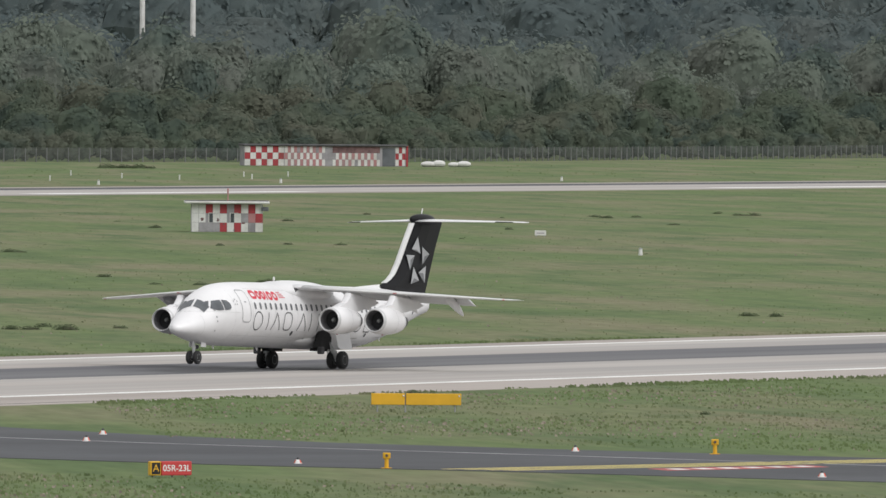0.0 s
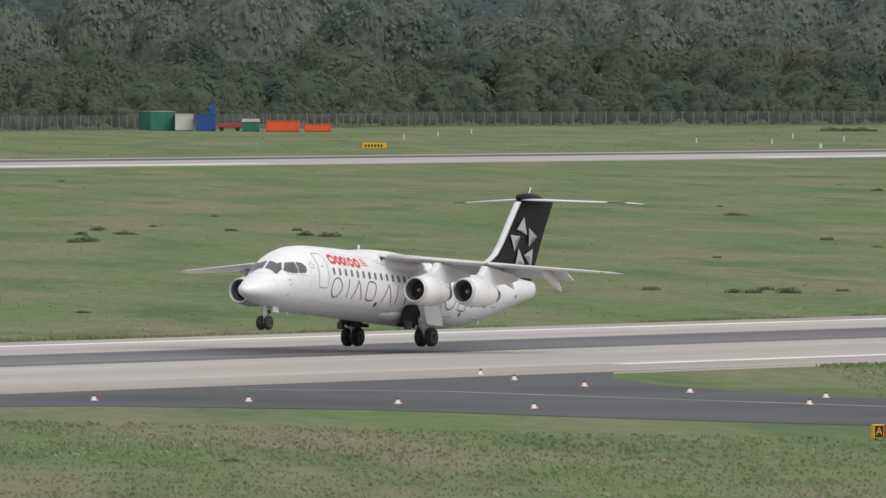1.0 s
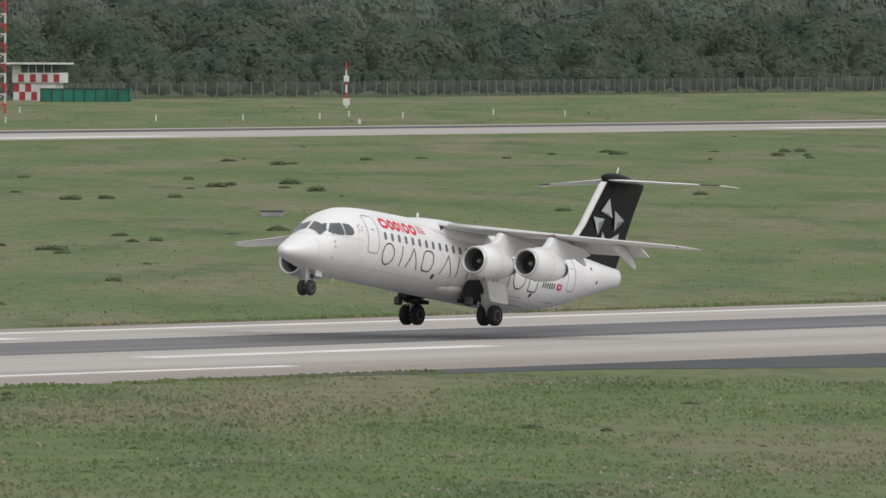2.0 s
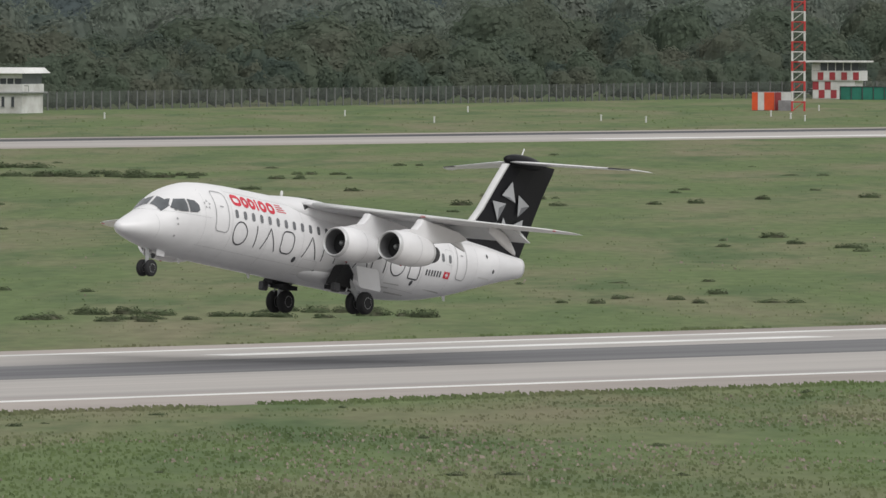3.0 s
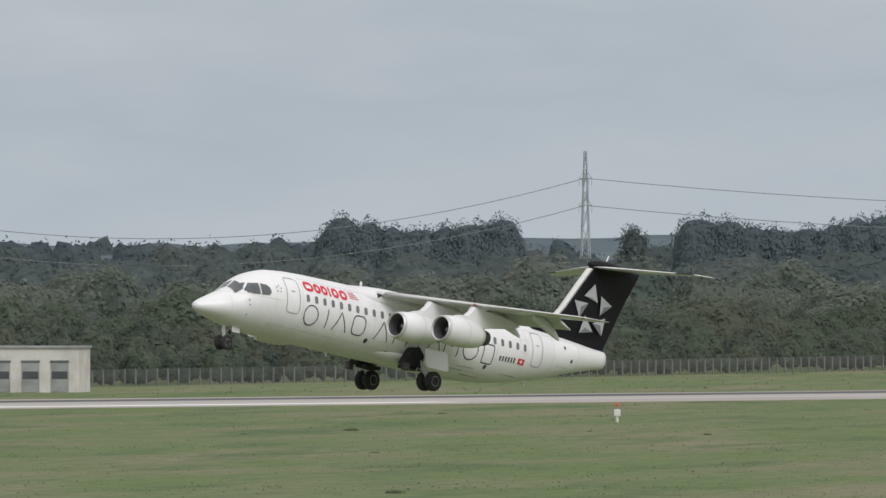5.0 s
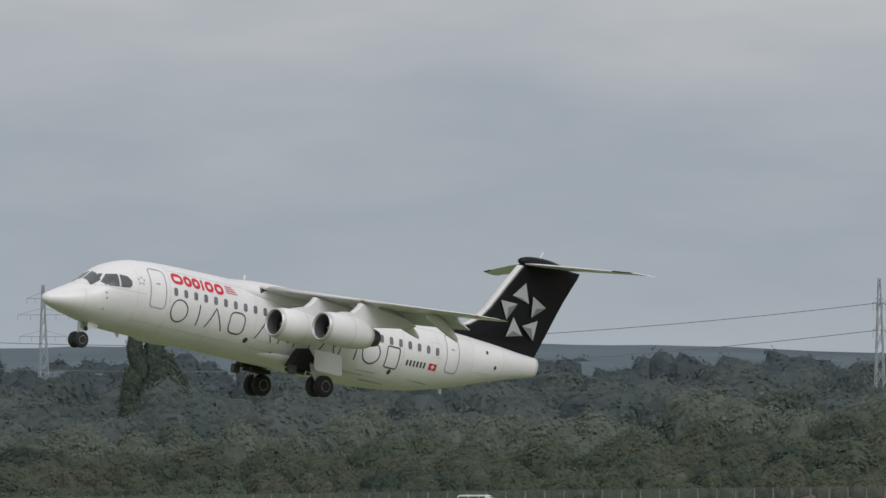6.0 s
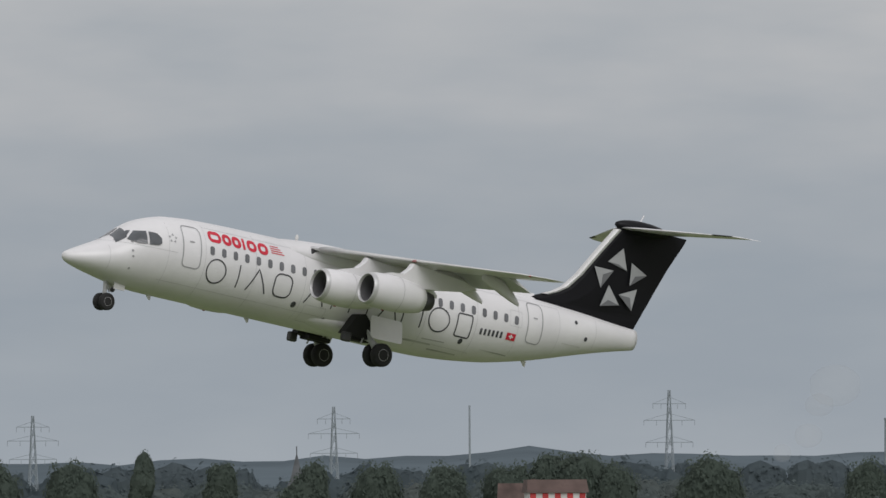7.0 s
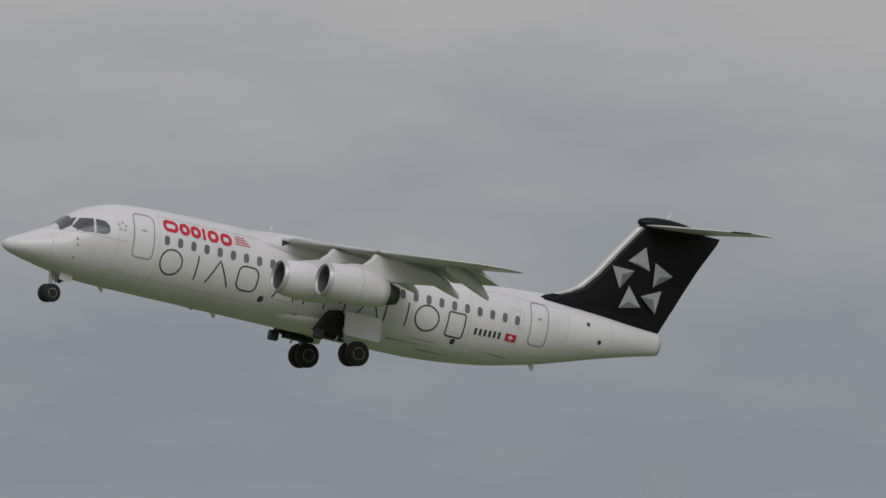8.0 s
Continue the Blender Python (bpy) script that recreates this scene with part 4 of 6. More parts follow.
        shapes = [(ring(-6.15, -7.12, 0.04, 1.04), True), ([(-7.8, 1.03), (-7.8, 0.07)], False), ([(-8.32, 0.07), (-8.78, 1.04), (-9.31, 0.08)], False), (rounded(-10.55, -9.65, 0.1, 1.06, 0.3), True), ([(-11.36, 0.1), (-11.84, 1.06), (-12.34, 0.1)], False),
                  ([(-12.78, 1.08), (-12.78, 0.1)], False), ([(-13.7, 1.09), (-13.7, 0.11)], False), ([(-14.6, 1.1), (-14.6, 0.12)], False), ([(-15.15, 0.13), (-15.72, 1.14), (-16.18, 0.14)], False), ([(-16.43, 0.18), (-16.43, 1.12)], False), ([(-17.4, 0.18), (-17.4, 1.14)], False),
                  (ring(-17.77, -18.85, 0.18, 1.2), True), (rounded(-20.06, -19.27, 0.2, 1.18, 0.1), True)]
        for pts, shut in shapes:
            part("livery_line", stroke(pts, 0.06, 0.014, s, shut), INK, body, "thin dark grey painted outline")
        for i in range(6):
            x = -20.56 - 0.225 * i
            part("registration_bar", decal([(x, 0.5 + 0.01 * i), (x, 0.76 + 0.012 * i), (x - 0.12, 0.76 + 0.012 * i), (x - 0.12, 0.5 + 0.01 * i)], 0.014, s), INK, body)
        fl = part("flag_patch", decal([(-22.04, 0.55), (-22.04, 0.85), (-22.56, 0.86), (-22.56, 0.56)], 0.014, s), RED_LOGO, body, "small red flag with a white cross")
        part("flag_cross", join(decal([(-22.26, 0.61), (-22.26, 0.8), (-22.34, 0.8), (-22.34, 0.61)], 0.018, s), decal([(-22.18, 0.67), (-22.18, 0.74), (-22.42, 0.74), (-22.42, 0.67)], 0.02, s)), PAINT_WHITE, fl)
        for k in range(5):
            a = radians(90 + 72 * k)
            cx, cz = -4.37 + 0.15 * math.cos(a), 1.52 + 0.15 * math.sin(a)
            part("small_star_mark", decal([(cx + 0.07 * math.cos(a + t), cz + 0.07 * math.sin(a + t)) for t in (0, 2.1, 4.2)], 0.014, s), LINE_GREY, body)
    # wings
    st = [(0.9, -11.42, 2.5, 4.75, 0.15), (1.7, -11.62, 2.47, 4.6, 0.15), (4.4, -12.37, 2.33, 3.9, 0.14), (7.1, -13.17, 2.19, 3.2, 0.13), (10.0, -14.02, 2.04, 2.4, 0.12), (12.2, -14.67, 1.93, 1.85, 0.11), (12.65, -15.07, 1.92, 1.45, 0.1), (12.95, -15.57, 1.92, 0.92, 0.08), (13.06, -16.07, 1.92, 0.42, 0.05)]
    for s in (1, -1):
        wg = p("wing", wing_geo(st, s), PAINT_WHITE, label="long white shoulder-mounted wing with drooped flaps", smooth=True)
        part("leading_edge", wing_geo([(y, x + 0.02, z + 0.005, c * 1.0, t * 1.06) for y, x, z, c, t in st[1:-2]], s, 0.0, 0.1), EDGE, wg, "pale worn leading edge", True)
        for y0, y1 in ((1.9, 5.6), (5.75, 9.7)):
            fs = []
            for y in (y0, y1):
                k = [np.interp(y, [q[0] for q in st], [q[i] for q in st]) for i in (1, 2, 3)]
                te = k[0] - k[2]
                fs.append([(te + 0.55, s * y, k[1] - 0.02), (te + 0.2, s * y, k[1] + 0.04), (te - 0.75, s * y, k[1] - 0.42), (te - 0.78, s * y, k[1] - 0.46), (te + 0.1, s * y, k[1] - 0.16)])
            v, f = loft(fs)
            part("flap", (v, f) if s > 0 else (v, [tuple(reversed(q)) for q in f]), PAINT_GREY, wg, "extended grey flap")
        for y, tip in ((3.2, -16.97), (6.0, -17.37), (8.9, -17.22)):
            k = [float(np.interp(y, [q[0] for q in st], [q[i] for q in st])) for i in (1, 2, 3)]
            z = k[1]
            rg = []
            for u in (0.0, 0.12, 0.3, 0.55, 0.8, 0.95, 1.0):
                x = k[0] - k[2] * 0.55 + (tip - (k[0] - k[2] * 0.55)) * u
                r = 0.26 * math.sin(math.pi * min(1, 0.06 + 0.9 * u)) ** 0.7 + 0.01
                zc = z - 0.2 - 0.78 * u ** 1.8
                rg.append([(x, s * y + 0.55 * r * math.cos(2 * math.pi * i / 10), zc + 1.15 * r * math.sin(2 * math.pi * i / 10)) for i in range(10)])
            part("flap_fairing", loft(rg), PAINT_WHITE, wg, "white flap track fairing", True)
        part("navigation_light", ellipsoid((-15.09, s * 12.5, 1.925), (0.12, 0.1, 0.045)), RED_LOGO, wg, "small red wingtip light", True)
        part("wing_marking", decal_top(s), HATCH_PINK, wg, "short faded red panel on the leading edge")
        # engines
        for y, x, z in ((4.24, -10.2, 0.68), (6.65, -10.98, 0.66)):
            ringed = lambda prof, n=28: loft([[(x + q, s * y + r * math.cos(2 * math.pi * i / n), z + r * math.sin(2 * math.pi * i / n)) for i in range(n)] for q, r in prof], caps=False)
            nac = p("engine", ringed([(-0.1, 0.672), (-0.4, 0.735), (-1.0, 0.765), (-1.7, 0.735), (-2.4, 0.64), (-2.75, 0.55), (-2.76, 0.44)]), PAINT_WHITE, label="white turbofan nacelle", smooth=True)
            part("intake_lip", ringed([(-0.06, 0.56), (0.02, 0.575), (0.06, 0.605), (0.03, 0.638), (-0.06, 0.668), (-0.14, 0.684)]), INTAKE, nac, "pale metal intake lip", True)
            part("intake_duct", ringed([(-0.62, 0.5), (-0.3, 0.53), (-0.055, 0.562)]), DUCT, nac, "intake duct, its grey darkened for the shade inside", True)
            part("fan_face", moved(turned([(-0.6, 0.5), (-0.62, 0.0)], 24), x, s * y, z), BLACK, nac, "black fan disc for the shade deep in the intake")
            part("spinner", moved(turned([(-0.6, 0.14), (-0.45, 0.1), (-0.36, 0.02)], 12), x, s * y, z), POST_GREY, nac, "", True)
            part("cowl_seam", ringed([(-1.42, 0.7575), (-1.45, 0.756)]), SEAM, nac)
            part("drain", moved(ellipsoid((-0.95, 0, -0.76), (0.07, 0.05, 0.04), 8, 6), x, s * y, z), HATCH_RED, nac, "small red drain point")
            part("exhaust", moved(turned([(-2.6, 0.46), (-2.95, 0.44), (-3.3, 0.36), (-3.32, 0.2)], 20), x, s * y, z), DARK_METAL, nac, "sooty metal exhaust", True)
            k = [float(np.interp(y, [q[0] for q in st], [q[i] for q in st])) for i in (1, 2, 3)]
            zw = k[1] - 0.05
            ring = lambda w, pts: [(px, s * y + w, pz) for px, pz in pts]
            out = [(x - 0.45, z + 0.66), (x - 1.1, z + 0.86), (k[0] + 0.45, zw - 0.6), (k[0] + 0.12, zw - 0.3), (k[0] - 0.02, zw - 0.07), (k[0] - 2.8, zw - 0.3), (k[0] - 3.5, zw - 0.55), (k[0] - 2.9, zw - 0.75), (x - 2.7, z + 0.42), (x - 2.0, z + 0.5)]
            mid = [(sum(a for a, b in out) / 10, sum(b for a, b in out) / 10)]
            small = [(mid[0][0] + (a - mid[0][0]) * 0.96, mid[0][1] + (b - mid[0][1]) * 0.93) for a, b in out]
            part("pylon", loft([ring(-0.2, small), ring(-0.1, out), ring(0.1, out), ring(0.2, small)]), PAINT_WHITE, nac, "white engine pylon")
    # tail
    lv = [(2.35, -24.6, -29.6, 0.2), (2.8, -23.9, -29.8, 0.2), (3.05, -24.6, -29.92, 0.2), (3.25, -25.1, -30.0, 0.2), (3.55, -25.6, -30.15, 0.2), (4.19, -26.2, -30.43, 0.19), (5.3, -27.0, -30.95, 0.18), (6.5, -27.9, -31.62, 0.17), (6.76, -28.15, -31.72, 0.15)]
    fin = p("fin", fin_geo(lv), PAINT_BLACK, label="black tail fin with a grey star of five triangles")
    part("fin_leading_edge", fin_geo([(z, a + 0.03, a - 0.42, 0.17 if z > 3 else 0.2) for z, a, b, t in lv[2:-1]]), EDGE, fin, "pale worn leading edge")
    part("dorsal_strip", join(loft([[(-19.5, 0.1, 2.6), (-19.5, 0, 2.62), (-19.5, -0.1, 2.6)], [(-24.2, 0.16, 2.6), (-24.2, 0, 2.96), (-24.2, -0.16, 2.6)]])), PAINT_WHITE, fin)
    part("bullet_fairing", ellipsoid((-29.3, 0, 6.72), (1.45, 0.34, 0.34), 16, 12), PAINT_BLACK, fin, "black rounded fin-top fairing", True)
    part("aerial", tube((-29.15, 0, 7.0), (-29.3, 0, 7.35), 0.03), PAINT_WHITE, fin)
    tris = [((-28.33, 5.73), (-27.62, 5.02), (-28.68, 4.8), (-28.2, 5.0)), ((-28.87, 5.19), (-29.75, 4.79), (-28.93, 4.19), (-29.15, 4.65)), ((-26.95, 4.69), (-27.99, 4.68), (-27.44, 3.84), (-27.45, 4.42)),
            ((-27.85, 4.04), (-28.53, 3.27), (-27.54, 3.06), (-27.93, 3.4)), ((-29.35, 4.12), (-29.22, 3.15), (-28.44, 3.72), (-29.05, 3.7))]
    for s in (1, -1):
        for a, b, c, m in tris:
            v = [(q[0], s * 0.235, q[1]) for q in (a, b, c)] + [(m[0], s * 0.24, m[1])]
            f = lambda *i: [tuple(i) if s < 0 else tuple(reversed(i))]
            part("star_triangle", (v, f(0, 1, 3) + f(2, 0, 3)), STAR_LIGHT, fin, "light grey painted triangle")
            part("star_shade", ([v[1], v[2], v[3]], f(0, 1, 2)), STAR_DARK, fin, "darker grey painted triangle")
    for s in (1, -1):
        sb = p("tailplane", wing_geo([(0.1, -28.1, 6.6, 3.0, 0.1), (1.0, -28.4, 6.6, 2.75, 0.1), (5.2, -30.3, 6.6, 1.25, 0.09), (5.5, -30.75, 6.6, 0.85, 0.07), (5.62, -31.15, 6.6, 0.45, 0.05)], s, rise=0.06), PAINT_WHITE, label="white high-set tailplane", smooth=True)
        part("deicing_boot", wing_geo([(4.3, -29.88, 6.6, 1.58, 0.108), (5.2, -30.27, 6.6, 1.27, 0.1)], s, 0.0, 0.16, rise=0.06), PAINT_BLACK, sb, "dark leading edge tip")
    p("tail_cone_light", tube((-29.6, 0, 2.0), (-29.75, 0, 2.0), 0.06), LINE_GREY)
    # undercarriage
    def wheel(parent, x, y, z, r, w):
        t = part("wheel", moved(turned([(-w, r * 0.72), (-w * 0.95, r * 0.9), (-w * 0.6, r), (w * 0.6, r), (w * 0.95, r * 0.9), (w, r * 0.72)], 28, "y"), x, y, z), TYRE, parent, "black rubber tyre", True)
        part("hub", moved(turned([(-w * 1.02, r * 0.5), (-w * 0.9, r * 0.56), (w * 0.9, r * 0.56), (w * 1.02, r * 0.5), (w * 0.7, r * 0.2)], 20, "y"), x, y, z), HUB, t, "grey metal wheel hub", True)

    ng = p("nose_gear", join(tube((-2.32, 0, -0.55), (-2.4, 0, -1.5), 0.09), tube((-2.3, 0.0, -0.6), (-2.62, 0, -1.1), 0.045), tube((-2.4, -0.3, -1.55), (-2.4, 0.3, -1.55), 0.06)), GEAR, label="short twin-wheel nose leg")
    for y in (-0.22, 0.22):
        wheel(ng, -2.4, y, -1.56, 0.37, 0.11)
    for y in (-0.36, 0.36):
        part("gear_door", box(-3.1, -2.55, y - 0.02, y + 0.02, -0.98, -0.7), PAINT_WHITE, ng)
    part("landing_light", ellipsoid((-2.75, 0.0, -0.98), (0.08, 0.14, 0.12)), DARK_METAL, ng)
    for s in (1, -1):
        y = 2.2 * s
        mg = p("main_gear", join(tube((-14.35, s * 1.75, -0.1), (-15.1, y, -1.42), 0.13), tube((-14.0, s * 1.4, -0.5), (-14.95, y, -1.05), 0.07), tube((-14.9, s * 1.2, -0.5), (-15.0, y, -1.0), 0.06),
                                 tube((-14.6, s * 1.9, -0.4), (-14.3, s * 2.0, -1.1), 0.04), tube((-15.1, y - 0.42, -1.45), (-15.1, y + 0.42, -1.45), 0.09)), GEAR, label="twin-wheel main gear leg with bracing struts")
        for d in (-0.3, 0.3):
            wheel(mg, -15.1, y + d, -1.45, 0.5, 0.17)
        dv = rounded(-15.95, -14.3, -0.84, 0.14, 0.16)
        part("gear_door", loft([[(a, s * (2.42 + 0.25 * (0.1 - b)), b) for a, b in dv], [(a, s * (2.46 + 0.25 * (0.1 - b)), b) for a, b in dv]]), PAINT_WHITE, mg, "white main gear door")
        # solid black slab and box in place of the bay's shaded hollow
        part("gear_bay_shade", join(loft([[(a, s * 1.5, b) for a, b in BAY], [(a, s * 2.0, b) for a, b in BAY]]), box(-14.9, -13.8, s * 1.5 - 0.35, s * 1.5 + 0.35, -0.98, -0.8)), BLACK, mg, "black slab standing for the shade in the open wheel bay")
        part("brake_box", box(-13.7, -13.3, s * 2.0 - 0.15, s * 2.0 + 0.15, -1.15, -0.75, 0.05), DARK_METAL, mg)
    for x in (-4.4, -9.5, -24.0):
        z = hull(x)[1]
        p("blade_aerial", ([(x, 0.02, z + 0.05), (x - 0.3, 0.02, z + 0.05), (x - 0.3, 0.0, z - 0.2), (x - 0.2, 0.0, z - 0.2), (x, -0.02, z + 0.05), (x - 0.3, -0.02, z + 0.05)], [(0, 1, 2, 3), (4, 3, 2, 5), (0, 3, 4), (1, 5, 2)]), PAINT_WHITE)
    p("beacon", ellipsoid((-11.6, 0, 2.95), (0.08, 0.06, 0.14)), HATCH_WHITE)
    for s in (1, -1):
        p("wing_inspection_light", box(-12.0, -11.5, s * 1.36 - 0.06, s * 1.36 + 0.06, 2.2, 2.46, 0.03), DARK_METAL)
    return plane


def decal_top(s):
    return box(-13.22, -13.04, s * 6.75 - 0.14, s * 6.75 + 0.14, 2.16, 2.25, 0.03)


airliner = build_airliner()
build_bushes()
build_tufts()


# ---- things on and around the airfield ----
def lettering(text, size, mat, parent, m, bold=0.0, name="lettering"):
    """Flat painted characters, standing upright, read from the -y side."""
    cu = bpy.data.curves.new(name, "FONT")
    cu.body, cu.size, cu.align_x, cu.align_y, cu.offset = text, size, "CENTER", "CENTER", bold
    ob = bpy.data.objects.new(name, cu)
    me = bpy.data.meshes.new_from_object(ob)
    bpy.data.objects.remove(ob)
    me.materials.append(mat)
    me.transform(m @ pose(0, 0, 0, 90, 0, 0))
    out = new(name, me)
    out.parent = parent
    return out


def stand(name, x, y, label, category, turn=0.0, group="", z=0.0):
    return thing(name, pose(x, y, z, 0, 0, facing(x, y) + turn), label, category, group)


def chequers(parent, x0, x1, z0, z1, cols, rows, y, skip=(), grey=(), red=None):
    dx, dz = (x1 - x0) / cols, (z1 - z0) / rows
    for i in range(cols):
        for j in range(rows):
            if (i, j) in skip:
                continue
            mat = GREY_BOARD if (i, j) in grey else (red or HATCH_RED) if (i + j) % 2 else HATCH_WHITE
            part("panel", box(x0 + i * dx + 0.015, x0 + (i + 1) * dx - 0.015, y - 0.05, y, z0 + j * dz + 0.015, z0 + (j + 1) * dz - 0.015), mat, parent)


def build_chequered_hut():
    h = stand("equipment_hut", 1322.4, 724.2, "red and white chequered hut with peeling paint and flat roof", "hut", 1)
    part("body", box(-3.5, 3.5, 0, 4.6, 0, 2.8), GREY_BOARD, h)
    part("roof", join(box(-4.2, 4.2, -0.7, 5.2, 2.8, 3.05, 0.08)), HATCH_WHITE, h, "flat roof with pale fascia")
    part("roof_felt", box(-4.1, 4.1, -0.6, 5.1, 3.05, 3.1), ROOF_DARK, h)
    paint = {"W": HATCH_WHITE, "R": HATCH_RED, "G": GREY_BOARD, "P": HATCH_PINK}
    for j, line in enumerate(("WGGGRWRWGW", "WW-WW-WGPR", "WWRWRGRWRW")):
        for i, c in enumerate(line):
            if c != "-":
                part("panel", box(-3.485 + 0.7 * i, -2.815 + 0.7 * i, -0.05, 0, 0.03 + 0.91 * j, 0.92 + 0.91 * j), paint[c], h)
    for i, (x, z, w, t) in enumerate(((-2.45, 1.25, 0.5, 0.34), (-0.95, 1.2, 0.42, 0.4), (1.6, 0.9, 0.5, 0.2), (-0.3, 0.78, 0.3, 0.16), (0.75, 0.2, 0.3, 0.2))):
        part("peeled_patch", loft([[(x + w / 2 * math.cos(a * 0.7) * (0.7 + 0.3 * math.sin(2.3 * a + i)), yy, z + t / 2 * math.sin(a * 0.7)) for a in range(9)] for yy in (-0.056, -0.05)]), PEELED, h, "bare brownish patch of peeled paint")
    part("awning", box(3.4, 4.1, -0.3, 1.2, 2.1, 2.5, 0.05), ROOF_GREY, h, "small grey awning")
    for x in (-1.4, 0.7):
        w = part("window", box(x - 0.35, x + 0.35, -0.04, 0.02, 0.98, 1.85), GLASS_DARK, h, "small dark window")
        part("window_frame", join(box(x - 0.42, x - 0.35, -0.08, 0, 0.93, 1.9), box(x + 0.35, x + 0.42, -0.08, 0, 0.93, 1.9), box(x - 0.35, x + 0.35, -0.08, 0, 1.85, 1.9)), HATCH_WHITE, w)
    for j in range(3):
        for i in range(4):
            part("panel", box(3.5, 3.55, 0.03 + i * 1.15, 1.15 + i * 1.15, 0.02 + j * 0.91, 0.9 + j * 0.91), HATCH_RED if (i + j) % 2 else HATCH_WHITE, h)
    part("mast", join(tube((0.1, 1, 3.1), (0.1, 1, 4.2), 0.06), box(0.02, 0.18, 0.92, 1.08, 3.9, 4.3, 0.03)), HATCH_PINK, h, "short faded red beacon mast")


def build_long_hut():
    h = stand("antenna_building", *polar(61.66, 2435), "long low building in faded red and white chequers", "building", 6)
    part("body", box(-13, 13, 0, 7, 0, 3.2), GREY_BOARD, h)
    part("roof", box(-13.2, 13.2, -0.4, 7.3, 3.2, 3.45, 0.06), ROOF_DARK, h, "thin dark flat roof")
    chequers(h, -12.9, -6.6, 0.03, 3.15, 7, 3, 0)
    chequers(h, -6.5, 0.0, 0.03, 3.15, 13, 3, 0, grey=((12, 1), (10, 2), (4, 2)), red=HATCH_PINK)
    chequers(h, 1.2, 8.8, 0.03, 2.1, 15, 2, 0, grey=((0, 1), (14, 1), (7, 0)), red=HATCH_PINK)
    part("upper_wall", box(1.2, 8.8, -0.04, 0, 2.12, 3.15), PEELED, h, "brownish bare upper wall")
    part("doorway", box(9.2, 11.2, -0.03, 0, 0.02, 2.9), ROOF_GREY, h, "dark doorway")
    chequers(h, 11.3, 12.9, 0.1, 3.1, 3, 3, 0)
    part("fin_wall", box(13.0, 13.3, -0.2, 1.2, 0, 3.3), HATCH_RED, h)
    for i, (dx, w, hh) in enumerate(((16.5, 1.3, 0.9), (18.2, 1.1, 1.1), (20.6, 1.0, 0.8), (22.2, 1.2, 1.0))):
        t = stand("wrapped_bundle", *polar(61.66 + dx * 0.0235, 2437), "white plastic wrapped bundle on the grass", "bundle", group="wrapped bundles")
        part("wrap", ellipsoid((0, 0, hh * 0.42), (w, w * 0.7, hh * 0.55), 12, 8), HATCH_WHITE, t)


def build_marker_posts():
    base = thing("marker_post", pose(1500, 1070, 0), "small white marker post on the grass", "post", "white marker posts")
    part("stake", tube((0, 0, 0), (0, 0, 0.62), 0.1, 0.08, 8), HATCH_WHITE, base)
    part("cap", tube((0, 0, 0.62), (0, 0, 0.72), 0.13, 0.1, 8), HATCH_WHITE, base)
    rng = np.random.default_rng(8)
    for i in range(64):
        y = 1035 + 18 * (i % 3 == 0) + rng.uniform(-3, 3) + (75 if i % 4 == 1 else 0)
        x = 1405 + 12.4 * i + rng.uniform(-3, 3)
        if x < 1590 or 1835 < x < 1965:
            copy_thing(base, pose(x, y + 25 * (x > 1900), 0))
    lamp = thing("runway_lamp", pose(1203, 617, 0), "small white lamp housing on the grass", "lamp", "small white lamps")
    part("housing", tube((0, 0, 0), (0, 0, 0.55), 0.2, 0.16), HATCH_WHITE, lamp)
    part("cap", ellipsoid((0, 0, 0.58), (0.17, 0.17, 0.1)), POST_GREY, lamp)
    for x, y in ((1790, 1000), (1845, 1002), (1925, 1000), (1480, 1000)):
        copy_thing(lamp, pose(x, y, 0))
    cr = stand("drain_cover_box", 902, 617, "low grey concrete box in the grass", "box")
    part("box", box(-0.8, 0.8, -0.4, 0.4, 0, 0.42, 0.05), GREY_BOARD, cr)
    part("lid", box(-0.85, 0.85, -0.45, 0.45, 0.42, 0.5, 0.02), ROOF_DARK, cr)
    for x, y in ((1320, 688), (777, 660), (905, 755)):
        s = stand("small_sign", x, y, "small pale notice board on short legs", "sign", group="small pale signs")
        part("board", box(-0.55, 0.55, -0.04, 0.04, 0.12, 0.6, 0.02), HATCH_WHITE, s)
        part("text_bar", box(-0.4, 0.4, -0.05, -0.04, 0.3, 0.4), GREY_BOARD, s)
        for dx in (-0.4, 0.4):
            part("leg", tube((dx, 0, 0), (dx, 0, 0.15), 0.04), POST_GREY, s)


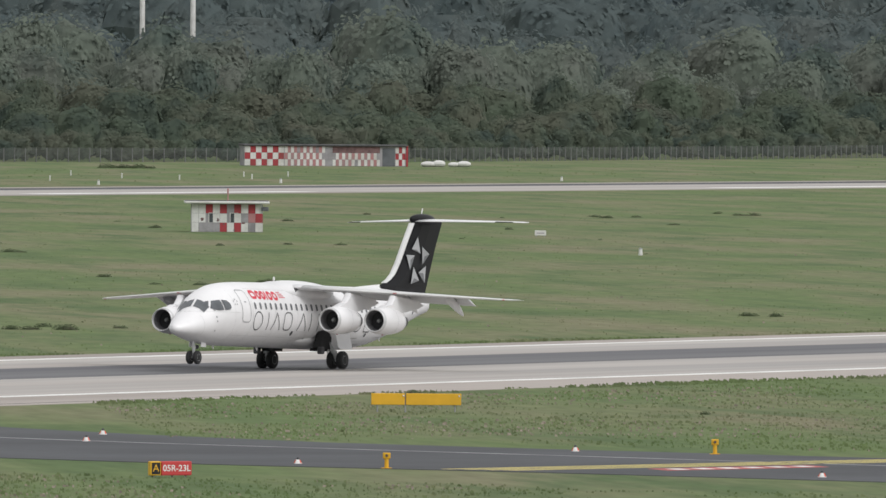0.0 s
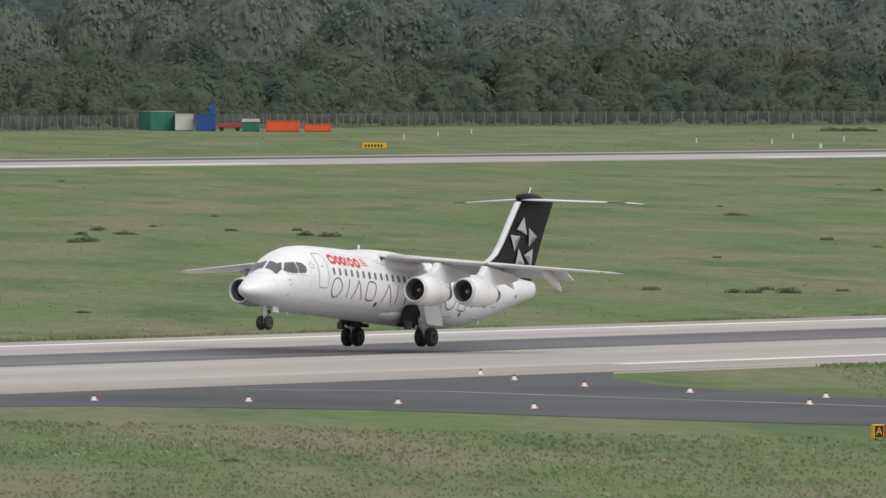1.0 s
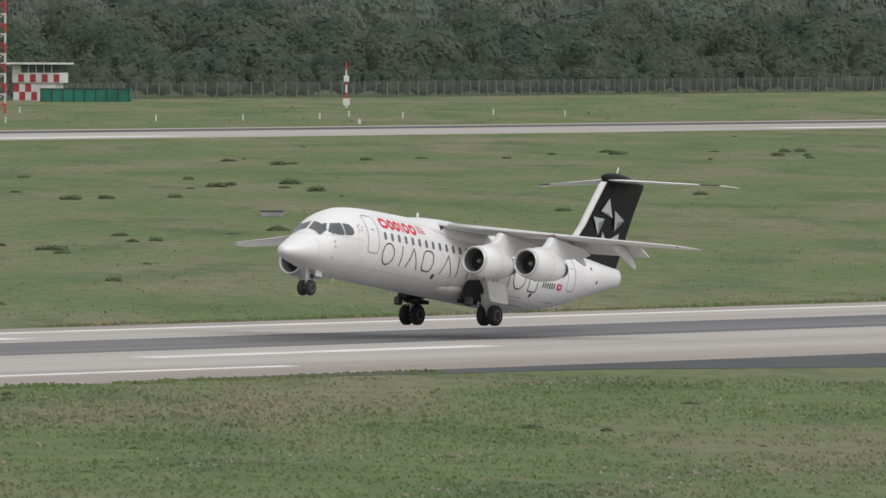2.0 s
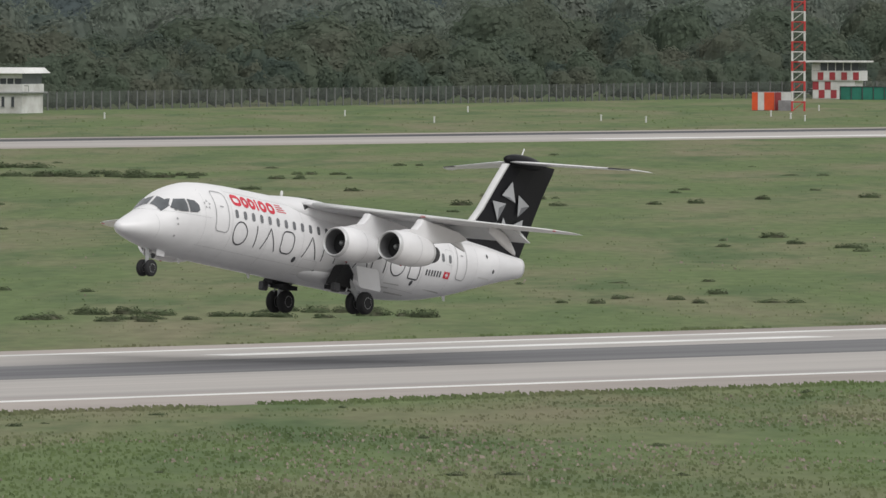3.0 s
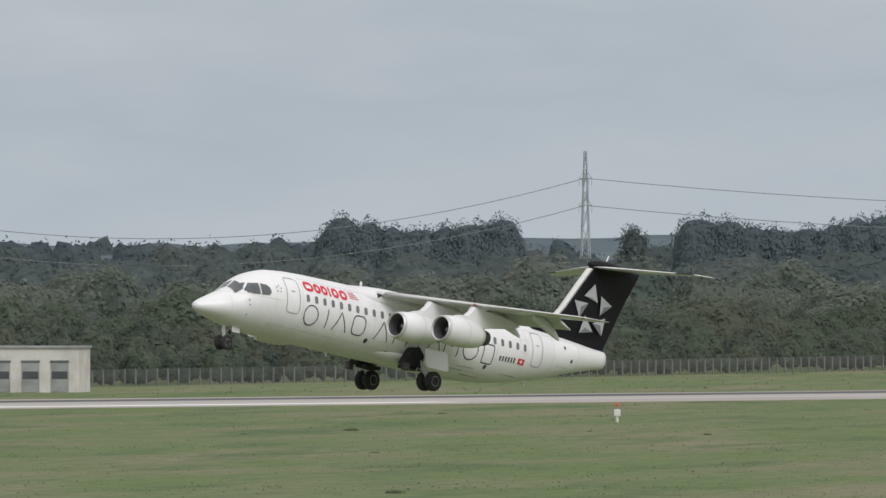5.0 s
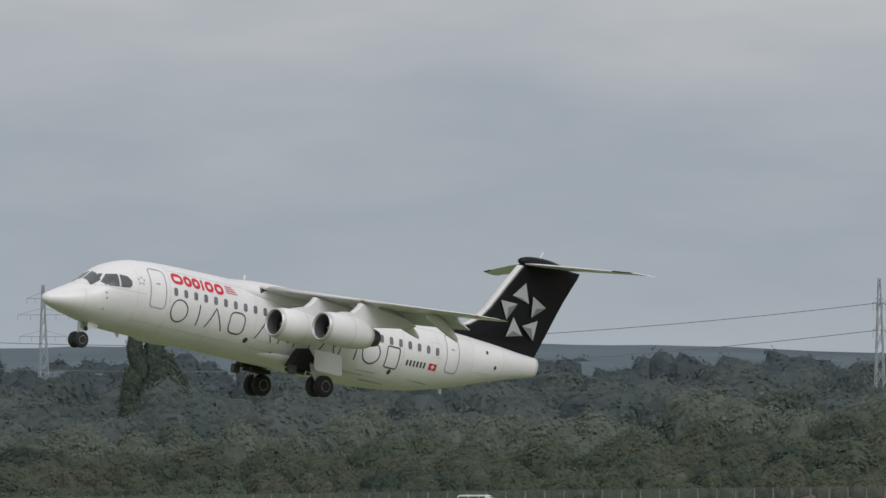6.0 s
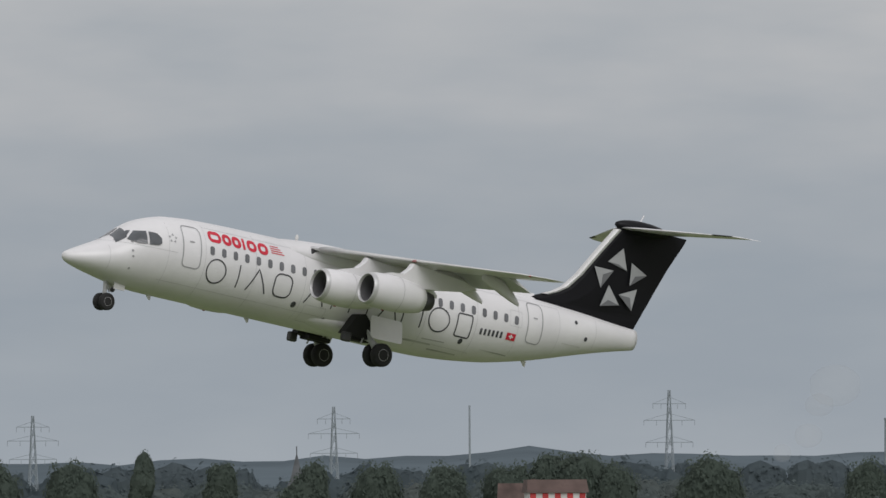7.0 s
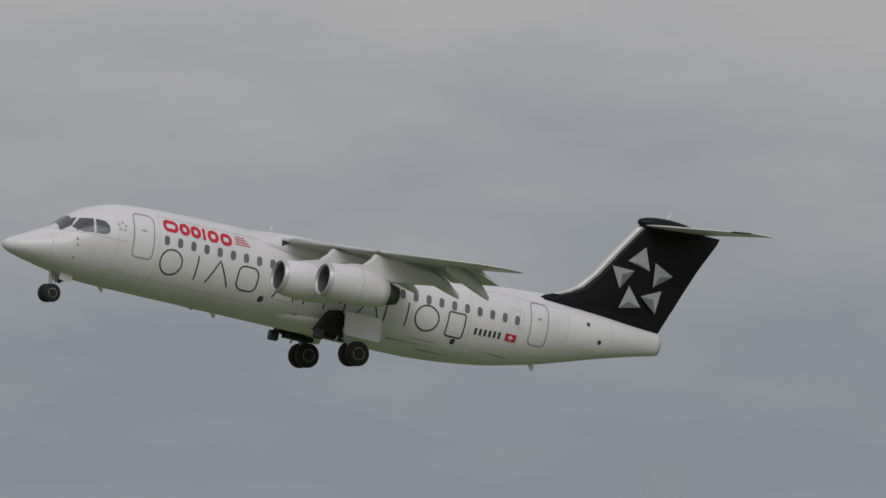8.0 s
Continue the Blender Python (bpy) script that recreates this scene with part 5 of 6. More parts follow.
def build_runway_signs():
    s = stand("guidance_sign", 558, 444, "yellow taxiway sign with black characters on short legs", "sign", 4)
    part("panel", box(-0.76, 0.76, -0.12, 0.12, 0.14, 0.76, 0.04), YELLOW_SIGN, s)
    lettering("L5", 0.5, BLACK, s, pose(-0.28, -0.126, 0.44), 0.008)
    part("arrow", ([(0.12, -0.127, 0.41), (0.45, -0.127, 0.41), (0.45, -0.127, 0.47), (0.12, -0.127, 0.47), (0.4, -0.127, 0.3), (0.47, -0.127, 0.3), (0.6, -0.127, 0.44), (0.47, -0.127, 0.58), (0.4, -0.127, 0.58), (0.52, -0.127, 0.44)], [(0, 1, 2, 3), (4, 5, 6, 9), (9, 6, 7, 8)]), BLACK, s, "black arrow")
    for x in (-0.5, 0.5):
        part("leg", tube((x, 0, 0), (x, 0, 0.15), 0.04), POST_GREY, s)
    r = stand("runway_holding_sign", 549.1, 303.3, "red runway holding sign with a black and yellow panel", "sign", 22)
    part("red_panel", box(-0.42, 0.92, -0.14, 0.14, 0.08, 0.66, 0.03), RED_SIGN, r)
    part("black_panel", box(-0.92, -0.44, -0.14, 0.14, 0.08, 0.66, 0.03), YELLOW_SIGN, r, "black panel with yellow border")
    part("black_face", box(-0.86, -0.48, -0.146, -0.14, 0.13, 0.61), BLACK, r)
    lettering("A", 0.42, YELLOW_SIGN, r, pose(-0.67, -0.15, 0.37))
    lettering("05R-23L", 0.36, MARK_WHITE, r, pose(0.25, -0.146, 0.37), 0.006)
    for x in (-0.7, 0.1, 0.7):
        part("leg", tube((x, 0, 0), (x, 0, 0.1), 0.05), POST_GREY, r)
    y = stand("sign_pair", 658.5, 350, "two plain yellow sign boards side by side on one post", "sign", 2)
    part("board", box(-2.2, -0.56, -0.1, 0.1, 0.36, 0.92, 0.02), YELLOW_SIGN, y)
    part("board", box(-0.5, 2.2, -0.1, 0.1, 0.36, 0.92, 0.02), YELLOW_SIGN, y)
    for x in (-1.9, -0.53, 1.9):
        part("post", tube((x, 0, 0), (x, 0, 0.9), 0.04), POST_GREY, y)
    for x in (-0.62, 2.1):
        part("lamp", ellipsoid((x, -0.12, 0.8), (0.05, 0.03, 0.05), 8, 6), HATCH_WHITE, y)
    f = stand("far_guidance_sign", 1720, 1028, "yellow sign with unreadable black bars", "sign")
    part("panel", box(-1.6, 1.6, -0.12, 0.12, 0.15, 0.85, 0.04), YELLOW_SIGN, f)
    for k in range(6):
        part("text_bar", box(-1.3 + 0.42 * k, -1.05 + 0.42 * k, -0.13, -0.12, 0.32, 0.66), BLACK, f)
    part("leg", tube((0, 0, 0), (0, 0, 0.2), 0.06), POST_GREY, f)


def build_taxi_lights():
    c = thing("edge_marker", pose(597, 334, 0), "white and red cone-shaped edge marker with a lamp", "marker", "taxiway edge markers")
    part("skirt", turned([(0, 0.3), (0.04, 0.3), (0.3, 0.15), (0.32, 0.0)], 12, "z"), MARK_WHITE, c, "white skirt")
    for k in range(3):
        a = 2.1 * k + 0.4
        part("red_stripe", ([(0.302 * math.cos(a - 0.3), 0.302 * math.sin(a - 0.3), 0.05), (0.302 * math.cos(a + 0.3), 0.302 * math.sin(a + 0.3), 0.05), (0.165 * math.cos(a + 0.3), 0.165 * math.sin(a + 0.3), 0.3), (0.165 * math.cos(a - 0.3), 0.165 * math.sin(a - 0.3), 0.3)], [(0, 1, 2, 3)]), SIGNAL_ORANGE, c)
    part("lamp", turned([(0.3, 0.1), (0.42, 0.1), (0.48, 0.05), (0.49, 0)], 10, "z"), DARK_METAL, c, "dark lamp head")
    for x, y in ((570.5, 308.9), (597.3, 309.5), (567.5, 282.5), (583, 363.1), (585.7, 356.6), (586.4, 349.2), (583.4, 340.4), (637.2, 374.8), (628.3, 367.7), (619.8, 358.9), (612.6, 349.1), (608.3, 339.5)):
        copy_thing(c, pose(x, y, 0.02)).scale = (0.6, 0.6, 0.6)
    c.matrix_basis = pose(597.1, 334.1, 0.02) @ Matrix.Diagonal((0.6, 0.6, 0.6, 1))
    g = stand("guard_light", 566.9, 302.7, "yellow runway guard light on a post", "light", group="yellow guard lights")
    part("post", tube((0, 0, 0), (0, 0, 0.45), 0.09), YELLOW_SIGN, g)
    part("head", box(-0.16, 0.16, -0.1, 0.1, 0.42, 0.68, 0.03), YELLOW_SIGN, g)
    part("base", box(-0.22, 0.22, -0.2, 0.2, 0, 0.05), YELLOW_SIGN, g)
    part("lens", moved(turned([(0, 0.06), (0.03, 0.05), (0.035, 0)], 10, "y"), 0, -0.14, 0.56), DARK_METAL, g)
    copy_thing(g, pose(597.5, 302.7, 0, 0, 0, facing(597.5, 302.7)))


def container(name, x, y, w, d, h, mat, label, turn=0.0, roof=None):
    c = stand(name, x, y, label, "container", turn)
    part("body", box(-w / 2, w / 2, 0, d, 0.1, h, 0.04), mat, c)
    n = max(3, int(w / 0.5))
    for i in range(n):
        part("rib", box(-w / 2 + (i + 0.3) * w / n, -w / 2 + (i + 0.6) * w / n, -0.05, 0.0, 0.2, h - 0.1), mat, c)
    part("roof", box(-w / 2 - 0.06, w / 2 + 0.06, -0.08, d + 0.06, h, h + 0.08), roof or mat, c)
    part("skid", box(-w / 2, w / 2, 0, 0.2, 0, 0.1), DARK_METAL, c)
    return c


def build_yard():
    container("site_container", *polar(58.34, 2318), 4.0, 6.0, 2.9, GREEN_BOX, "dark green site container with pale roof", 18, POST_GREY)
    container("pale_container", *polar(58.42, 2316), 2.8, 3.0, 2.5, PLASTER, "pale cream storage container")
    b = container("blue_container", *polar(58.50, 2314), 3.0, 3.0, 2.5, BLUE_BOX, "blue container with a tall blue stack")
    part("stack", box(0.6, 1.5, 0.5, 1.5, 2.5, 3.9, 0.05), BLUE_BOX, b)
    r = stand("red_trailer", *polar(58.59, 2312), "faded red low trailer", "trailer")
    part("bed", box(-1.8, 1.8, 0, 2, 0.5, 1.2, 0.05), HATCH_RED, r)
    for x in (-1.2, 1.2):
        part("wheel", moved(turned([(-0.1, 0.35), (0.1, 0.35)], 14, "y"), x, 0.1, 0.35), TYRE, r)
    g = container("green_skip", *polar(58.67, 2308), 2.6, 2.0, 1.4, GREEN_BOX, "small green shed with pale pitched roof")
    part("pitched_roof", loft([[(-1.4, -0.1, 1.45), (1.4, -0.1, 1.45), (1.4, 2.1, 1.45), (-1.4, 2.1, 1.45)], [(-1.3, 0.9, 1.95), (1.3, 0.9, 1.95), (1.3, 1.1, 1.95), (-1.3, 1.1, 1.95)]]), POST_GREY, g)
    for dx, w, h in ((0, 5.0, 1.6), (5.5, 4.0, 1.1)):
        container("red_barrier", *polar(58.79 + 0.024 * dx, 2306), w, 1.2, h, SIGNAL_ORANGE, "bright red stacked barrier units", 3)


def build_mast(x, y, h, w, sections, name, label):
    m = stand(name, x, y, label, "mast")
    for k in range(sections):
        z0, z1 = h * k / sections, h * (k + 1) / sections
        geo = []
        for a in (-w / 2, w / 2):
            for b in (0, w):
                geo.append(tube((a, b, z0), (a, b, z1), 0.14, 0.14, 6))
        geo.append(tube((-w / 2, 0, z1 - 0.1), (w / 2, 0, z1 - 0.1), 0.07, 0.07, 5))
        geo.append(tube((-w / 2, 0, z0), (w / 2, 0, z1), 0.05, 0.05, 5))
        geo.append(tube((-w / 2, 0, z0), (-w / 2, w, z1), 0.05, 0.05, 5))
        part("section", join(*geo), HATCH_WHITE if k % 2 else SIGNAL_RED, m, "white lattice section" if k % 2 else "red lattice section")
    part("aerial", join(tube((-w / 2, 0, h), (-w / 2, 0, h + 0.5), 0.1), tube((w / 2, 0, h), (w / 2, 0, h + 0.5), 0.1)), SIGNAL_RED, m)
    return m


SIGNAL_RED = material("red_mast_paint", (0.52, 0.05, 0.05), 0.7, 0, 0.12, 0.5, 3.0)


def build_glide_station():
    build_mast(1560, 1108.6, 13.8, 1.55, 11, "lattice_mast", "tall red and white banded lattice antenna mast")
    s = stand("striped_cabin", 1563.8, 1115.4, "orange and white striped equipment cabin", "cabin", -6)
    part("body", box(-2.5, 2.5, 0, 2.6, 0, 2.35, 0.04), GREY_BOARD, s)
    for i, (a, b, m) in enumerate(((-2.5, -1.75, SIGNAL_ORANGE), (-1.75, -0.95, HATCH_WHITE), (-0.95, 0.35, SIGNAL_ORANGE), (0.4, 1.2, HATCH_RED), (1.2, 2.5, HATCH_WHITE))):
        part("panel", box(a + 0.01, b - 0.01, -0.05, 0, 0.05, 2.3), m, s)
    part("shed", box(0.9, 2.7, -0.7, -0.1, 0, 1.3), GREY_BOARD, s)
    t = stand("observation_cabin", 1714.5, 1213.1, "small chequered watch cabin with glazed upper floor", "cabin", -14)
    part("lower_floor", box(-2.4, 3.6, 0, 4.5, 0, 2.5), HATCH_WHITE, t)
    chequers(t, -2.4, 1.0, 0.1, 2.4, 4, 2, 0)
    part("upper_floor", box(-2.5, 4.2, -0.2, 4.7, 2.5, 3.9), HATCH_WHITE, t)
    chequers(t, -2.5, 4.2, 2.6, 3.7, 8, 1, -0.2)
    for i in range(6):
        x = -2.4 + i * 1.1
        part("pane", box(x + 0.05, x + 1.0, -0.24, -0.2, 3.92, 4.95), GLASS_DARK if i > 0 else HATCH_WHITE, t, "dark window pane" if i > 0 else "pale closed panel")
        part("mullion", box(x - 0.05, x + 0.05, -0.3, -0.15, 3.9, 5.0), HATCH_WHITE, t)
    part("glazed_core", box(-2.4, 4.1, -0.15, 4.6, 3.9, 5.0), GLASS_DARK, t)
    part("roof", box(-4.2, 4.9, -1.1, 5.4, 5.0, 5.25, 0.06), HATCH_WHITE, t, "wide white flat roof")
    part("stair", join(*[box(-4.0 + 0.3 * i, -3.7 + 0.3 * i, 0.2, 1.0, 0.35 * i, 0.35 * i + 0.06) for i in range(6)]), POST_GREY, t)
    g = stand("green_screen", 1709, 1200, "long low dark green screened enclosure", "enclosure", -6)
    part("screen", box(-6.2, 6.2, 0, 2.4, 0, 1.75, 0.03), GREEN_BOX, g)
    for i in range(9):
        part("post", tube((-6.1 + 1.52 * i, -0.06, 0), (-6.1 + 1.52 * i, -0.06, 1.85), 0.06), DARK_METAL, g)
    part("top_rail", box(-6.2, 6.2, -0.08, 0.06, 1.75, 1.85), DARK_METAL, g)
    m = stand("marker_mast", 1659, 1123, "slim red and white mast with small boxes", "mast")
    for k in range(6):
        part("section", tube((0, 0, k), (0, 0, k + 1), 0.2 - 0.02 * k, 0.18 - 0.02 * k), SIGNAL_RED if k % 2 else HATCH_WHITE, m)
    part("box", box(-0.45, 0.45, -0.2, 0.2, 0.3, 1.2, 0.04), HATCH_WHITE, m)
    part("panel", box(-0.35, 0.35, -0.15, 0.1, 3.4, 4.2, 0.04), HATCH_WHITE, m)


def build_white_station():
    h = stand("control_building", 1461.4, 1160.4, "white two-storey control building with glazed cab and balcony", "building", -22)
    h.matrix_basis = h.matrix_basis @ Matrix.Diagonal((0.92, 0.92, 0.97, 1))
    part("ground_floor", box(-5.2, 5.2, 0, 7.5, 0, 2.5), HATCH_WHITE, h)
    part("balcony", box(-5.7, 5.7, -0.5, 8.0, 2.5, 2.72, 0.04), POST_GREY, h)
    part("upper_wall", box(-5.3, 5.3, -0.1, 7.6, 2.72, 3.7), HATCH_WHITE, h)
    part("parapet", box(-5.3, -2.2, -0.1, 7.6, 3.7, 5.0), HATCH_WHITE, h)
    part("glazed_core", box(-2.2, 5.1, 0.1, 7.4, 3.7, 5.0), GLASS_DARK, h)
    for i in range(7):
        x = -2.2 + 1.05 * i
        part("pane", box(x + 0.08, x + 0.97, -0.04, 0.1, 3.75, 4.4), GLASS_DARK, h, "dark cab window")
        part("mullion", box(x - 0.06, x + 0.06, -0.08, 0.1, 3.7, 5.0), HATCH_WHITE, h)
    part("window_head", box(-2.2, 5.2, -0.1, 0.1, 4.42, 5.05), HATCH_WHITE, h)
    part("roof", loft([[(-2.9, -1.0, 5.05), (6.0, -1.0, 5.05), (6.0, 8.3, 5.05), (-2.9, 8.3, 5.05)], [(-2.4, -0.2, 5.75), (5.4, -0.2, 5.75), (5.4, 7.6, 5.75), (-2.4, 7.6, 5.75)]]), MARK_WHITE, h, "bright white sloped roof")
    for x in (-4.5, -3.3, 1.1, 2.5, 3.9):
        w = part("window", box(x - 0.2, x + 0.2, -0.05, 0.0, 0.85, 2.1), GLASS_DARK, h, "narrow dark window")
        part("window_sill", box(x - 0.27, x + 0.27, -0.12, 0, 0.78, 0.85), POST_GREY, w)
    part("door", box(-2.6, -1.7, -0.04, 0, 0.02, 1.9), POST_GREY, h)
    for x in (-6.3, 6.3):
        part("rail", join(tube((x, -0.4, 3.5), (x * 0.9, -0.4, 3.5), 0.05), tube((x, -0.4, 2.7), (x, -0.4, 3.5), 0.05), tube((x, -0.4, 2.7), (x * 0.9, -0.4, 2.7), 0.06)), POST_GREY, h)
    part("roof_rail", join(*[tube((-5.2 + 0.75 * i, 0, 5.0), (-5.2 + 0.75 * i, 0, 5.7), 0.04) for i in range(5)] + [tube((-5.2, 0, 5.7), (-2.2, 0, 5.7), 0.04)]), POST_GREY, h)
    part("chimney", box(-2.9, -2.2, 3.0, 3.8, 5.0, 6.7, 0.04), POST_GREY, h)
    t = stand("gas_tank", 1447, 1153, "white horizontal gas tank on short feet", "tank")
    part("shell", moved(turned([(-1.55, 0.05), (-1.5, 0.3), (-1.3, 0.46), (1.3, 0.46), (1.5, 0.3), (1.55, 0.05)], 18), 0, 0, 0.85), HATCH_WHITE, t, smooth=True)
    for x in (-0.9, 0.9):
        part("foot", box(x - 0.12, x + 0.12, -0.35, 0.35, 0, 0.5), POST_GREY, t)
    part("dome_cap", box(0.4, 0.8, -0.15, 0.15, 1.28, 1.45, 0.03), POST_GREY, t)
    w = stand("meter_cabinet", 1440, 1157, "white cabinet with a red warning triangle", "cabinet")
    part("body", box(-0.6, 0.6, 0, 0.8, 0.4, 2.0, 0.03), HATCH_WHITE, w)
    part("leg", join(tube((-0.5, 0.1, 0), (-0.5, 0.1, 0.4), 0.06), tube((0.5, 0.1, 0), (0.5, 0.1, 0.4), 0.06)), POST_GREY, w)
    part("warning_triangle", ([(-0.25, -0.01, 1.4), (0.25, -0.01, 1.4), (0, -0.01, 0.95)], [(0, 2, 1)]), SIGNAL_RED, w)
    b = stand("junction_box", 1424, 1155, "pale grey junction box", "cabinet", group="junction boxes")
    part("body", box(-0.38, 0.38, 0, 0.5, 0.05, 1.15, 0.03), HATCH_WHITE, b)
    part("plinth", box(-0.42, 0.42, -0.03, 0.53, 0, 0.06), POST_GREY, b)
    copy_thing(b, pose(1427, 1153, 0, 0, 0, facing(1427, 1153)))
    p = stand("slim_pole", 1444.5, 1150, "slim grey pole beside the gas tank", "pole")
    part("shaft", tube((0, 0, 0), (0, 0, 5.0), 0.07, 0.05), POST_GREY, p)
    part("tip", ellipsoid((0, 0, 5.05), (0.09, 0.09, 0.12)), HATCH_WHITE, p)
    c = stand("white_shelter", 1332.6, 1160.9, "pale square equipment shelter at the fence", "shelter", 4)
    part("body", box(-2.1, 2.1, 0, 2.4, 0, 2.2, 0.04), HATCH_WHITE, c)
    part("roof", box(-2.2, 2.2, -0.1, 2.5, 2.2, 2.3), POST_GREY, c)
    part("door", box(0.6, 1.5, -0.03, 0, 0.05, 1.9), PLASTER, c)
    l = stand("approach_lamp", 863, 815, "white lamp unit with orange top on a short stand", "lamp")
    part("stand", tube((0, 0, 0), (0, 0, 0.9), 0.12, 0.08), HATCH_WHITE, l)
    part("head", box(-0.25, 0.25, -0.15, 0.15, 0.45, 1.0, 0.05), HATCH_WHITE, l)
    part("beacon", ellipsoid((0, 0, 1.35), (0.1, 0.1, 0.2)), SIGNAL_ORANGE, l)
    part("neck", tube((0, 0, 1.0), (0, 0, 1.3), 0.04), POST_GREY, l)


def build_van():
    v = stand("van", 945, 1052, "white passenger van with dark windows driving beside the fence", "van", -14)
    prof = [(-1.9, 0.3), (-1.92, 1.0), (-1.85, 1.42), (-1.7, 1.5), (0.7, 1.5), (1.0, 1.42), (1.5, 0.95), (1.9, 0.8), (1.95, 0.3)]
    part("body", loft([[(x * 0.98, -0.72, z) for x, z in prof], [(x, -0.65, z) for x, z in prof], [(x, 0.65, z) for x, z in prof], [(x * 0.98, 0.72, z) for x, z in prof]]), MARK_WHITE, v)
    for a, b in ((-1.75, -0.85), (-0.78, 0.15), (0.22, 0.75)):
        part("window", box(a, b, -0.735, -0.72, 0.98, 1.36), GLASS_DARK, v)
    part("side_stripe", box(-1.85, 1.7, -0.735, -0.72, 0.78, 0.86), DARK_METAL, v)
    part("windscreen", ([(1.02, -0.6, 1.4), (1.02, 0.6, 1.4), (1.5, 0.62, 0.98), (1.5, -0.62, 0.98)], [(0, 3, 2, 1)]), GLASS_DARK, v)
    for x in (-1.2, 1.2):
        for y in (-0.62, 0.62):
            w = part("wheel", moved(turned([(-0.09, 0.29), (0.09, 0.29)], 16, "y"), x, y, 0.29), TYRE, v)
            part("hub", moved(turned([(-0.1, 0.15), (0.1, 0.15)], 12, "y"), x, y, 0.29), HUB, w)
    return v


def build_garage():
    g = stand("fire_garage", 1012, 1039, "cream flat-roofed garage with large dark doors", "building", -8)
    part("body", box(-0.1, 9.5, 0, 8, 0, 4.2), PLASTER, g)
    part("roof", box(-0.25, 9.65, -0.15, 8.15, 4.2, 4.4), POST_GREY, g)
    for x in (1.2, 4.0, 6.8):
        d = part("door", box(x, x + 1.7, -0.05, 0, 0.05, 3.0), POST_GREY, g, "tall grey door with dark panes")
        part("pane", box(x + 0.1, x + 1.6, -0.08, -0.05, 1.3, 2.0), GLASS_DARK, d)
        part("lintel", box(x - 0.05, x + 1.75, -0.1, 0, 2.85, 3.05), ROOF_GREY, d)


def build_pylon(az, dist, top, base_w, arms, mat, label, name="power_pylon"):
    x, y = polar(az, dist)
    t = stand(name, x, y, label, "pylon", 12, group="power pylons")
    r = 0.15 if dist > 3500 else 0.12
    n = 9
    geo = []
    wz = lambda z: base_w * (1 - 0.85 * z / top)
    for k in range(n):
        z0, z1 = top * k / n, top * (k + 1) / n
        a, b = wz(z0) / 2, wz(z1) / 2
        for sx, sy in ((-1, -1), (1, -1), (1, 1), (-1, 1)):
            geo.append(tube((sx * a, sy * a, z0), (sx * b, sy * b, z1), r, r, 4))
        geo += [tube((-a, -a, z0), (b, -b, z1), r * 0.6, r * 0.6, 4), tube((a, -a, z0), (-b, -b, z1), r * 0.6, r * 0.6, 4), tube((-a, a, z0), (b, b, z1), r * 0.6, r * 0.6, 4)]
    part("tower", join(*geo), mat, t)
    for z, w in arms:
        part("cross_arm", join(tube((-w, 0, z), (w, 0, z), r * 0.8, r * 0.8, 4), tube((-w, 0, z), (0, 0, z + 0.05 * top), r * 0.5, r * 0.5, 4), tube((w, 0, z), (0, 0, z + 0.05 * top), r * 0.5, r * 0.5, 4)), mat, t)
        for s in (-1, -0.5, 0.5, 1):
            part("insulator", tube((s * w, 0, z - 1.4), (s * w, 0, z), r * 0.5, r * 0.5, 4), mat, t)
    return t


def build_cable(p, q, sag, name="power_line"):
    pts = [Vector(p).lerp(Vector(q), i / 24) - Vector((0, 0, sag * 4 * (i / 24) * (1 - i / 24))) for i in range(25)]
    side = (Vector(q) - Vector(p)).cross(Vector((0, 0, 1))).normalized() * 0.06
    rings = [[tuple(c + side), tuple(c + Vector((0, 0, 0.06))), tuple(c - side), tuple(c - Vector((0, 0, 0.06)))] for c in pts]
    ob = part(name, loft(rings), CABLE)
    tagged(ob, "thin sagging overhead power line", "cable", "overhead lines")


